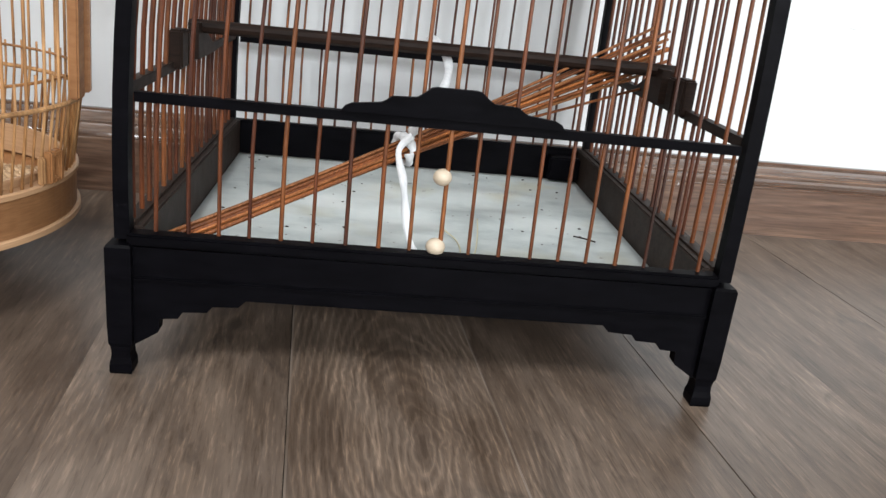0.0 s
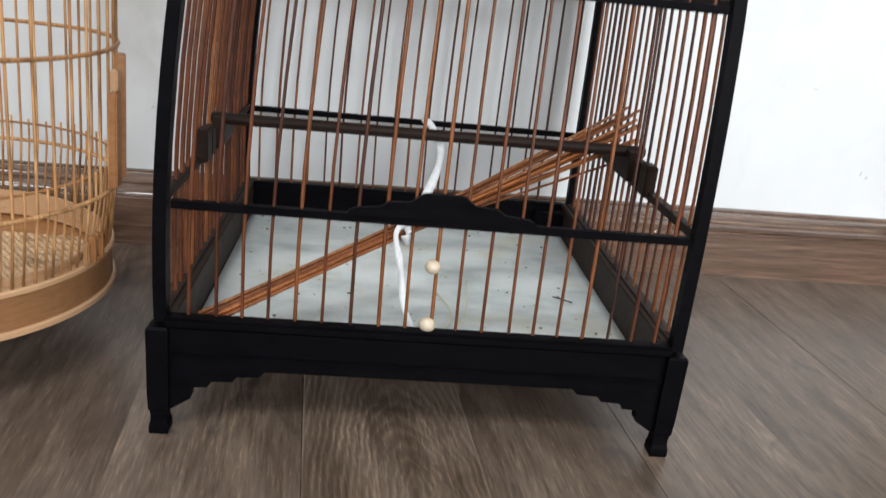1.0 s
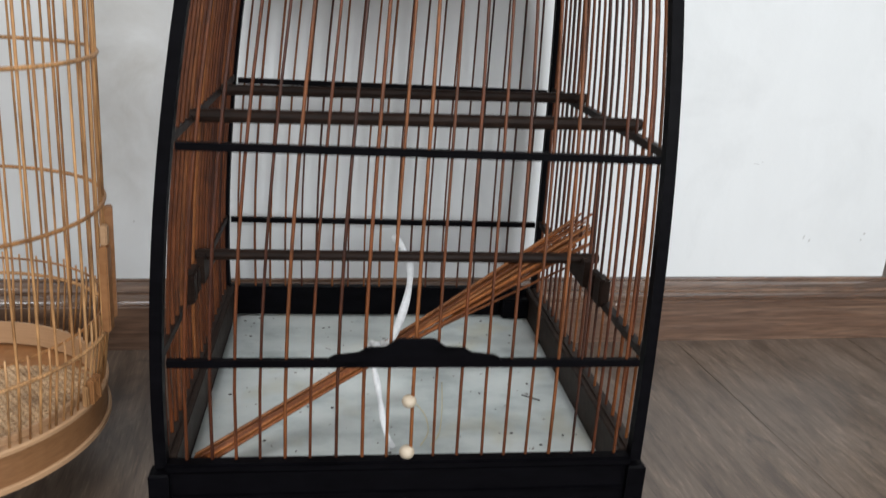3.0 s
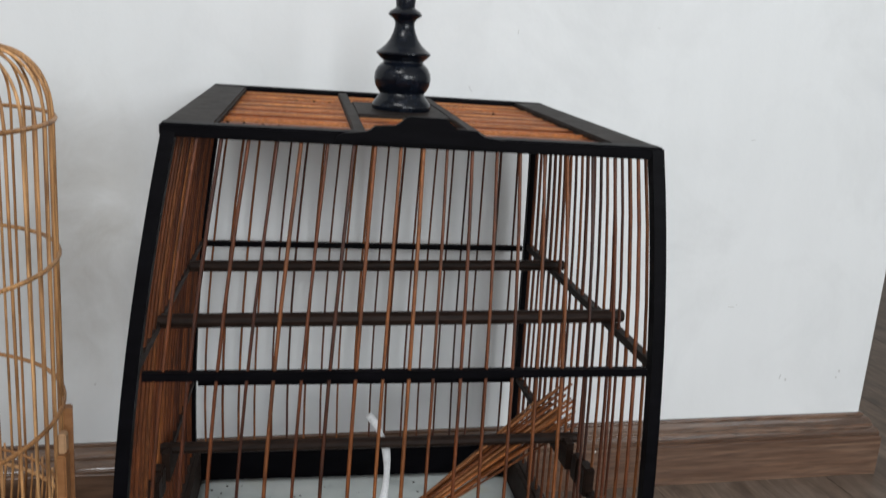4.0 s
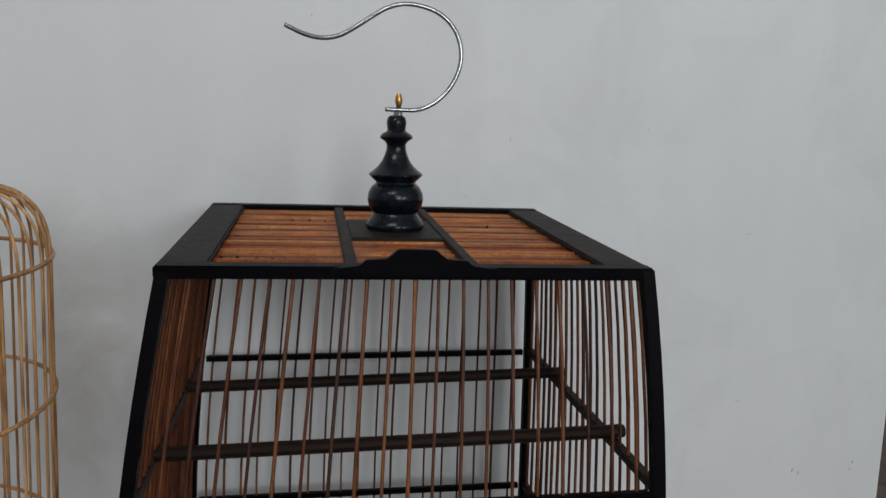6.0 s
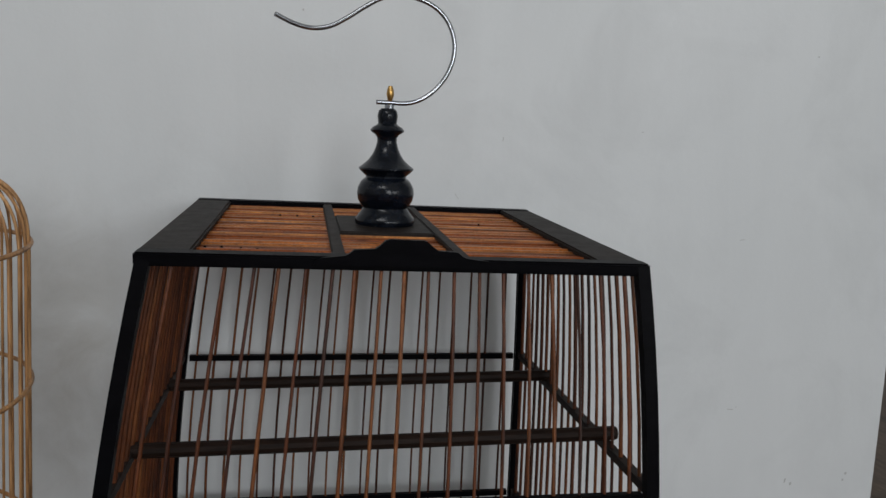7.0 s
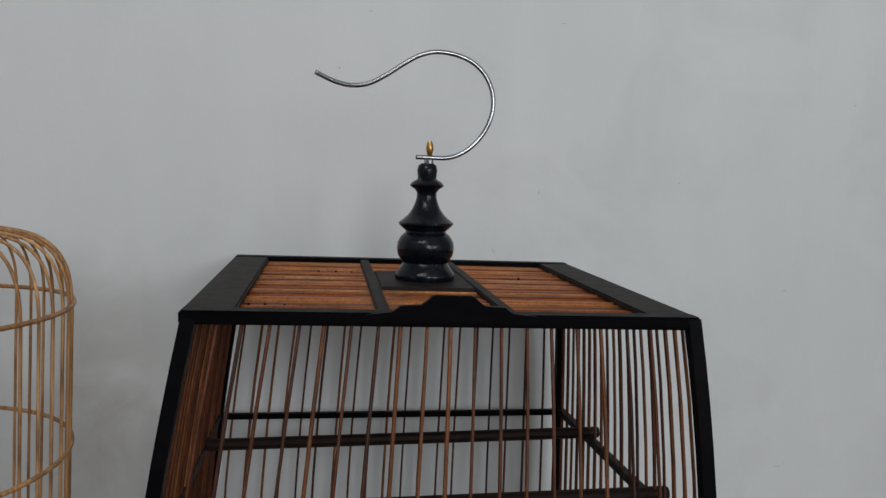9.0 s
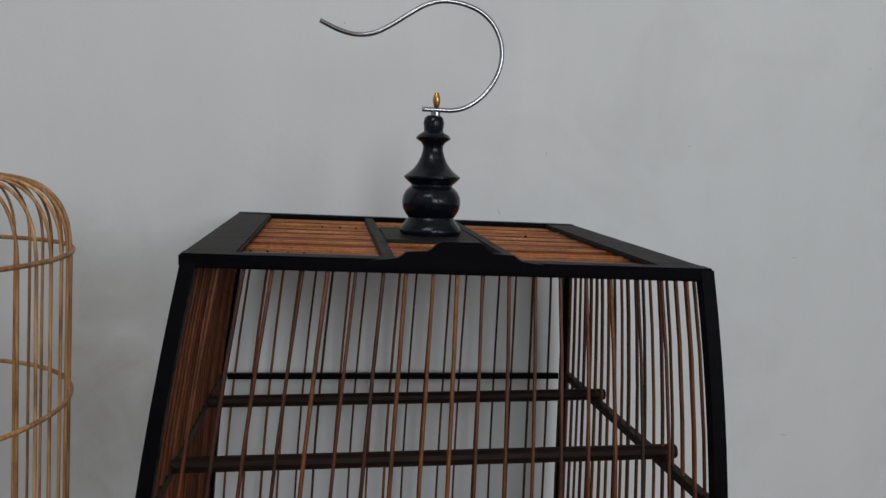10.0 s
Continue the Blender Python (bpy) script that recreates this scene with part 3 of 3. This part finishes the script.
for x in (RX - 0.0425, RX + 0.0345):
    part("roof_slat", box(x, x + 0.008, RY - RHY + 0.0142, RY + RHY - 0.0132, zt0 + 0.003, zt1 - 0.0006, 0.0008), DUSTY, cage)
part("finial_seat", box(RX - 0.0343, RX + 0.0343, 0.160, 0.252, zt0 + 0.003, zt1 - 0.0008, 0.0008), DUSTY, cage)
rrng = random.Random(5)
y = RY - RHY + 0.016
while y < RY + RHY - 0.014:
    r = rrng.uniform(0.0017, 0.0026)
    z = 0.4375 + rrng.uniform(-0.0008, 0.0006)
    xa = RX - RHX + 0.029
    xb = RX + RHX - 0.029
    part("roof_cane", tube([(xa, y, z), (RX, y + rrng.uniform(-0.0006, 0.0006), z + rrng.uniform(-0.0004, 0.0004)), (xb, y + rrng.uniform(-0.001, 0.001), z)], r, 6), ROOFCANE, cage, smooth=True)
    y += 2 * r + (0.0003 if rrng.random() < 0.65 else 0.0018)

for x, y in ((-0.107, 0.094), (-0.097, 0.094), (-0.085, 0.091), (-0.075, 0.089), (-0.066, 0.26), (-0.052, 0.261), (-0.039, 0.259), (0.098, 0.24)):
    part("nail", lathe([(0.0008, 0.4375), (0.0008, 0.4403), (0.0005, 0.4407)], x, y, 8), BLACK, cage)

# turned finial
FX, FY, FZ = 0.0155, 0.206, zt1 - 0.0008
P = ((53, 500), (55, 494), (54, 488), (47, 479), (42, 472), (41, 469), (45, 464), (50, 455), (52.5, 443), (51, 432), (46, 422), (41, 417), (37, 414), (37, 411), (44, 405), (50, 399), (50, 396), (42, 390),
     (33, 382), (26, 372), (21, 361), (18, 350), (18, 342), (22, 336), (30, 331), (31, 328), (27, 323), (20, 319), (17, 316), (17.5, 310), (18.5, 302), (16.5, 293), (12, 289))
part("finial", lathe([(r / 2370, FZ + (500 - p) / 2370) for r, p in P], FX, FY), LACQUER, cage, "glossy black turned finial", smooth=True)
ztop = FZ + 211 / 2370
part("collar", lathe([(0.0032, ztop - 0.0006), (0.0036, ztop), (0.0036, ztop + 0.0026), (0.003, ztop + 0.003)], FX + 0.001, FY, 16), STEEL, cage, "steel collar")
HX, HZ = FX + 0.0015, ztop + 0.0045
hook = [(737, 278), (761, 278), (790, 278), (815, 270), (840, 251), (860, 223), (871, 190), (870, 156), (857, 125), (835, 103), (805, 90), (770, 86), (740, 94), (712, 111), (685, 130), (655, 147), (625, 152), (595, 146), (562, 131)]
path = smooth_path([(HX + (a - 761) / 2280, FY + 0.0004 * i * 0.9, HZ + (278 - b) / 2390) for i, (a, b) in enumerate(hook)], 5)
part("hook", tube(path, 0.0018, 10), STEEL, cage, "bent bright steel wire hook", smooth=True)
part("brass_nut", lathe([(0.0014, HZ + 0.001), (0.0022, HZ + 0.003), (0.003, HZ + 0.0065), (0.0026, HZ + 0.0095), (0.0015, HZ + 0.0125)], HX, FY, 16), BRASS, cage, "brass nut", smooth=True)

# the roof sits a little askew
ROOF_PARTS = ("roof_board", "nail", "roof_slat", "finial_seat", "roof_cane", "ornament_board")
for ob in cage.children:
    name = ob.name.split(".")[0]
    if name in ROOF_PARTS and ob.data.vertices[0].co.z > 0.4:
        for v in ob.data.vertices:
            v.co.z += 0.020 * (v.co.y - RY) - 0.011 * (v.co.x - RX)

# two beads on the middle bar
for z in (0.1243, 0.0852):
    c = cage_at(0, -1, z, 0.0045)
    bm = bmesh.new()
    bmesh.ops.create_uvsphere(bm, u_segments=16, v_segments=10, radius=0.0052 if z > 0.1 else 0.0055)
    for v in bm.verts:
        v.co = Vector((v.co.x, v.co.y, v.co.z * 0.9)) + c
    part("bead", bm, BEAD, cage, "pale turned wooden bead", smooth=True)

# liner on the tray
bm = bmesh.new()
N = 40
grid = []
for i in range(N + 1):
    row = []
    for j in range(N + 1):
        x = -BX + 0.0172 + (2 * BX - 0.0344) * i / N
        y = BY0 + 0.0135 + (BY1 - BY0 - 0.0312) * j / N
        fade = min(1.0, max(0.0, (min(i, N - i, j, N - j) - 2) / 7))
        h = 0.0012 + fade * 0.0026 * noise.noise(Vector((x * 14, y * 30, 0))) + fade * 0.0009 * noise.noise(Vector((x * 50, y * 60, 3)))
        row.append(bm.verts.new((x, y, 0.0522 + max(h, -0.0004))))
    grid.append(row)
for i in range(N):
    for j in range(N):
        bm.faces.new((grid[i][j], grid[i + 1][j], grid[i + 1][j + 1], grid[i][j + 1]))
rim_top = grid[0][:-1] + [row[-1] for row in grid[:-1]] + grid[-1][:0:-1] + [row[0] for row in grid[:0:-1]]
rim_low = [bm.verts.new((v.co.x, v.co.y, 0.0516)) for v in rim_top]
for k in range(len(rim_top)):
    k2 = (k + 1) % len(rim_top)
    bm.faces.new((rim_top[k], rim_low[k], rim_low[k2], rim_top[k2]))
bm.faces.new(rim_low)
bmesh.ops.recalc_face_normals(bm, faces=bm.faces[:])
tagged(part("tray_liner", bm, LINER, smooth=True), "stained grey-green plastic liner lying on the cage tray", "liner")

# bits of straw and a twig on the liner
STRAW = material("yellow_straw", plain((0.6, 0.56, 0.4)))
for pts in ([(0.017, 0.133), (0.024, 0.109), (0.024, 0.081), (0.016, 0.06)], [(0.045, 0.166), (0.040, 0.122), (0.033, 0.08), (0.024, 0.06)]):
    curve = smooth_path([(x, y, 0.0562 + 0.0006 * i) for i, (x, y) in enumerate(pts)], 5)
    tagged(part("straw", tube(curve, 0.0006, 5), STRAW, smooth=True), "thin yellow straw lying on the grey liner", "straw")
tagged(part("twig", tube([(0.114, 0.143, 0.0556), (0.121, 0.137, 0.0562), (0.128, 0.133, 0.0556)], 0.0006, 5), DARK), "tiny dark twig lying on the grey liner", "twig")
crng = random.Random(4)
bm = bmesh.new()
for i in range(46):
    x, y, r = crng.uniform(-0.15, 0.15), crng.uniform(0.03, 0.32), crng.uniform(0.0005, 0.0012)
    res = bmesh.ops.create_icosphere(bm, subdivisions=1, radius=r)
    for v in res["verts"]:
        v.co = Vector((v.co.x * crng.uniform(0.7, 1.8) + x, v.co.y + y, v.co.z * 0.5 + 0.0548))
tagged(part("crumbs", bm, DARK), "dark droppings and crumbs scattered on the liner", "crumbs", kind="stuff")

# bundle of cane sticks leaning from the front of the tray to the low perch
bundle = thing("stick_bundle", "bundle of loose orange-brown cane sticks tied with white tape", "stick bundle")
srng = random.Random(8)
lo, hi = Vector((-0.147, 0.0195, 0.0725)), Vector((0.168, 0.2, 0.189))
axis = (hi - lo).normalized()
s1 = axis.cross(Vector((0, 0, 1))).normalized()
s2 = axis.cross(s1)
for i in range(22):
    a = srng.uniform(0, 2 * math.pi)
    q = math.sqrt(srng.random())
    pts = []
    ext = srng.uniform(-0.014, 0.014) if i > 5 else srng.uniform(0.014, 0.03)
    for k in range(5):
        f = k / 4
        spread = 0.0048 + 0.006 * (f - 0.4) ** 2 + (0.03 * max(0, f - 0.45) if i % 3 == 0 else 0.011 * max(0, f - 0.4))
        p = lo + (hi - lo) * f + (s1 * math.cos(a) * 1.1 + s2 * math.sin(a) * (0.8 + 0.4 * f)) * q * spread
        if k == 4:
            p += axis * ext
        if k == 0:
            p -= axis * srng.uniform(-0.01, 0.004)
        p.z = max(p.z, 0.0562)
        pts.append(p)
    part("cane_stick", tube(smooth_path(pts, 3), 0.00118 * srng.uniform(0.85, 1.15), 6), STICK, bundle, smooth=True)


def ribbon(points, width, name, parent):
    pts = smooth_path(points, 6)
    bm = bmesh.new()
    rows = []
    for i, p in enumerate(pts):
        d = (pts[min(i + 1, len(pts) - 1)] - pts[max(i - 1, 0)]).normalized()
        view = Vector((0.05, -0.9, 0.35))
        sd = d.cross(view).normalized()
        nn = sd.cross(d).normalized()
        w = width * (0.9 + 0.15 * math.sin(i * 0.7)) / 2
        rows.append([bm.verts.new(p + sd * w + nn * 0.0003), bm.verts.new(p + nn * 0.0012), bm.verts.new(p - sd * w + nn * 0.0003),
                     bm.verts.new(p - sd * w - nn * 0.0003), bm.verts.new(p + nn * 0.0004), bm.verts.new(p + sd * w - nn * 0.0003)])
    for A, B in zip(rows, rows[1:]):
        for j in range(6):
            bm.faces.new((A[j], A[(j + 1) % 6], B[(j + 1) % 6], B[j]))
    bm.faces.new(rows[0])
    bm.faces.new(rows[-1])
    bmesh.ops.recalc_face_normals(bm, faces=bm.faces[:])
    return part(name, bm, TAPE, parent, smooth=True)


tie = thing("tape_tie", "crumpled white plastic tape tied round the cane sticks", "tape")
knot = lo + (hi - lo) * 0.405
ribbon([(-0.001, 0.205, 0.182), (0.006, 0.185, 0.178), (0.011, 0.162, 0.168), (0.006, 0.12, 0.158), (-0.008, 0.075, 0.142), (knot.x + 0.004, knot.y - 0.006, knot.z + 0.012)], 0.0064, "tape_end", tie)
ribbon([(knot.x + 0.006, knot.y - 0.010, knot.z + 0.012), (knot.x - 0.002, knot.y - 0.0115, knot.z + 0.002), (-0.0185, 0.057, 0.11), (-0.016, 0.055, 0.096), (-0.013, 0.053, 0.078), (-0.006, 0.050, 0.062)], 0.0048, "tape_end", tie)
wrap = [knot + (s1 * math.cos(2 * math.pi * k / 12) * 1.1 + s2 * math.sin(2 * math.pi * k / 12)) * 0.0085 + axis * 0.0003 * k for k in range(13)]
ribbon(wrap, 0.006, "tape_wrap", tie)


# ---- bamboo cage beside it ----
CX, CY = -0.360, 0.118
bcage = thing("bamboo_cage", "round pale bamboo bird cage with domed top and drum base", "bird cage")


def ring(r, z, thick, mat, name="ring", wob=0.0):
    pts = [(CX + r * math.cos(2 * math.pi * k / 64), CY + r * math.sin(2 * math.pi * k / 64), z + wob * math.sin(3 * 2 * math.pi * k / 64)) for k in range(64)]
    return part(name, tube(pts, thick, 7, closed=True), mat, bcage, smooth=True)


def band(r0, r1, z0, z1, name, mat):
    bm = bmesh.new()
    prof = [(r0, z0), (r0, z1 - 0.001), (r0 - 0.001, z1), (r1, z1), (r1, z0)]
    S = 96
    rings = [[bm.verts.new((CX + r * math.cos(2 * math.pi * j / S), CY + r * math.sin(2 * math.pi * j / S), z)) for j in range(S)] for r, z in prof]
    for i in range(len(prof)):
        A, B = rings[i], rings[(i + 1) % len(prof)]
        for j in range(S):
            bm.faces.new((A[j], A[(j + 1) % S], B[(j + 1) % S], B[j]))
    bmesh.ops.recalc_face_normals(bm, faces=bm.faces[:])
    return part(name, bm, mat, bcage, smooth=False)


RB = 0.1245
band(RB, RB - 0.006, 0.0500, 0.0755, "drum_band", BAND)
band(RB + 0.0025, RB + 0.0002, 0.0470, 0.0515, "rim", RIM)
band(RB + 0.0015, RB - 0.007, 0.0757, 0.0795, "rim", RIM)
band(RB - 0.0072, RB - 0.0098, 0.064, 0.0850, "inner_band", RIM)
for k in range(3):
    a = radians((-112, 78, 160)[k])
    x, y = CX + (RB - 0.008) * math.cos(a), CY + (RB - 0.008) * math.sin(a)
    part("foot", tube([(x, y, 0), (x, y, 0.004), (x, y, 0.030), (x, y, 0.0497)], [0.005, 0.0062, 0.0058, 0.0075], 8), DARK, bcage)
# woven mat
part("base_board", lathe([(RB - 0.0062, 0.058), (RB - 0.0062, 0.062)], CX, CY, 64), HONEY, bcage)
bm = bmesh.new()
pitch = 0.0062
n = int((RB - 0.01) / pitch)
for i in range(-n, n + 1):
    for j in range(-n, n + 1):
        x, y = i * pitch, j * pitch * 0.62
        if math.hypot(x, y) > RB - 0.014:
            continue
        ox = (j % 2) * pitch / 2
        w, d, h = pitch * 0.46, pitch * 0.25, 0.0014
        b0 = [bm.verts.new((CX + x + ox + sx * w, CY + y + sy * d, 0.0622)) for sx, sy in ((-1, -1), (1, -1), (1, 1), (-1, 1))]
        t0 = [bm.verts.new((CX + x + ox + sx * w * 0.55, CY + y + sy * d * 0.7, 0.0622 + h)) for sx, sy in ((-1, -1), (1, -1), (1, 1), (-1, 1))]
        bm.faces.new(t0)
        for q in range(4):
            bm.faces.new((b0[q], b0[(q + 1) % 4], t0[(q + 1) % 4], t0[q]))
mat_ob = part("woven_mat", bm, MAT, bcage, "woven pale bamboo mat")
mat_ob["kind"] = "stuff"
RW = 0.1285
ring(RW + 0.0012, 0.127, 0.0016, BAMBOO)
ring(RW - 0.0022, 0.1425, 0.001, BAMBOO)
for z in (0.227, 0.337, 0.431):
    ring(RW + 0.0012, z, 0.0016, BAMBOO, wob=0.0008)
DOME = ((1.0, 0.431), (0.985, 0.448), (0.94, 0.4625), (0.865, 0.4725), (0.77, 0.4775), (0.62, 0.4803), (0.4, 0.4822), (0.13, 0.4831))
wr = random.Random(21)
NW = 52
for k in range(NW):
    a = 2 * math.pi * k / NW + wr.uniform(-0.008, 0.008)
    c, s = math.cos(a), math.sin(a)
    da = wr.uniform(-0.012, 0.012)
    pts = [(CX + RB * 0.985 * c, CY + RB * 0.985 * s, 0.0775), (CX + RW * c, CY + RW * s, 0.130)]
    pts += [(CX + RW * math.cos(a + da * f), CY + RW * math.sin(a + da * f), 0.130 + 0.301 * f) for f in (0.35, 0.7, 1.0)]
    pts += [(CX + RW * m * math.cos(a + da), CY + RW * m * math.sin(a + da), z) for m, z in DOME[1:]]
    pts = pts[:4] + smooth_path(pts[4:], 3)
    part("wire", tube(pts, 0.00108, 6), BAMBOO, bcage, smooth=True)
    a2 = a + math.pi / NW
    c, s = math.cos(a2), math.sin(a2)
    part("short_wire", tube([(CX + RB * 0.985 * c, CY + RB * 0.985 * s, 0.0775), (CX + RW * c, CY + RW * s, 0.127), (CX + RW * c, CY + RW * s, 0.145 + wr.uniform(-0.001, 0.003))], 0.0009, 6), BAMBOO, bcage, smooth=True)
part("crown_disc", lathe([(0.020, 0.4821), (0.0205, 0.4846), (0.016, 0.4866), (0.006, 0.4871)], CX, CY, 32), HONEY, bcage)


def on_side(name, deg, wide, deep, z0, z1, r, mat, bev=0.001):
    bm = box(-deep / 2, deep / 2, -wide / 2, wide / 2, z0, z1, bev)
    bm.transform(Matrix.Translation((CX, CY, 0)) @ Matrix.Rotation(radians(deg), 4, 'Z') @ Matrix.Translation((r, 0, 0)))
    return part(name, bm, mat, bcage)


on_side("door_post", 1, 0.012, 0.006, 0.1285, 0.198, RW + 0.0035, HONEY)
on_side("door_post", 13, 0.010, 0.006, 0.1285, 0.221, RW + 0.0035, HONEY)
on_side("post_block", 1.4, 0.008, 0.0055, 0.1982, 0.2135, RW + 0.0035, RIM)
for deg, wide, z0, z1 in ((-12.3, 0.0042, 0.0797, 0.1), (-7.7, 0.0042, 0.0797, 0.1), (-10, 0.0062, 0.0797, 0.0835), (-10, 0.0062, 0.0962, 0.1)):
    on_side("latch_frame", deg, wide, 0.006, z0, z1, RW - 0.001, HONEY)
on_side("latch_pin", -14.8, 0.003, 0.005, 0.0797, 0.0975, RW - 0.002, BAMBOO)

# it leans slightly
for ob in bcage.children:
    if ob.name.split(".")[0] != "foot":
        for v in ob.data.vertices:
            v.co.x += 0.024 * max(0.0, v.co.z - 0.05)

# ---- scuffs on the wall ----
for k, (x, z, w, h, turn) in enumerate(((0.152, 0.511, 0.0012, 0.007, 5), (0.106, 0.452, 0.001, 0.011, -35), (0.432, 0.411, 0.009, 0.0012, -8), (0.436, 0.216, 0.012, 0.0015, 5), (0.172, 0.68, 0.007, 0.0012, 3),
                                        (0.504, 0.613, 0.003, 0.002, 0), (0.304, 0.524, 0.004, 0.0012, 0), (-0.05, 0.625, 0.0026, 0.0026, 30), (-0.021, 0.68, 0.006, 0.0012, 5), (0.597, 0.131, 0.004, 0.005, 20), (0.594, 0.123, 0.003, 0.004, 10), (0.524, 0.122, 0.003, 0.006, 10), (0.516, 0.126, 0.002, 0.009, 15),
                                        (-0.265, 0.14, 0.003, 0.004, 20), (0.443, 0.2185, 0.003, 0.001, 0))):
    w, h = w * 0.6, h * 0.6
    bm = box(-w / 2, w / 2, -0.0002, 0.0002, -h / 2, h / 2)
    ob = part("wall_scuff", bm, MARK)
    ob.matrix_basis = Matrix.Translation((x, wall_y(x) - 0.0004, z)) @ Matrix.Rotation(math.atan(WALL_SLOPE), 4, 'Z') @ Matrix.Rotation(radians(turn), 4, 'Y')
    structure(ob, "small grey scuff on the white wall", "scuff")

# flecks of wall paint on the skirting board
for x, z in ((0.277, 0.0485), (0.217, 0.0395), (0.577, 0.044)):
    bm = bmesh.new()
    bmesh.ops.create_uvsphere(bm, u_segments=8, v_segments=6, radius=0.0016)
    for v in bm.verts:
        v.co = Vector((v.co.x * 0.7 + v.co.z * 0.3, v.co.y * 0.5, v.co.z)) * (1.0 if x < 0.3 else 0.6) + Vector((x, wall_y(x) - g - 0.0212, z))
    structure(part("paint_fleck", bm, FRAME, smooth=True), "small white paint fleck on the skirting board", "paint fleck")

# ---- floor planks ----
floor = slab("floor", [(X0, Y0), (X1, Y0), (X1, Y1), (X0, Y1)], -0.05, -0.0035, SUBFLOOR, "grey-brown wood laminate floor in long planks", "floor")
PW, PL = 0.2304, 1.22
TURN = Matrix.Rotation(radians(4.5), 4, 'Z')
prng = random.Random(2)
bmp = box(-PW / 2 + 0.0002, PW / 2 - 0.0002, -PL / 2 + 0.0002, PL / 2 - 0.0002, -0.0034, 0.0, 0.00025)
me = bpy.data.meshes.new("plank")
bmp.to_mesh(me)
bmp.free()
me.materials.append(PLANK)
x = -0.075 + PW / 2 - 12 * PW
while x < X1 + 0.4:
    y = 0.45 + PL / 2 + prng.uniform(0.0, 0.35)
    y -= 5 * PL
    while y < Y1 + PL / 2:
        m = TURN @ Matrix.Translation((x, y, 0))
        px, py = m.translation.x, m.translation.y
        if X0 - 0.08 < px < X1 + 0.08 and Y0 - 0.55 < py < Y1 + 0.55 and (px > END_X - 0.2 or py < 1.05):
            shared("plank", me, m, floor)
        y += PL
    x += PW
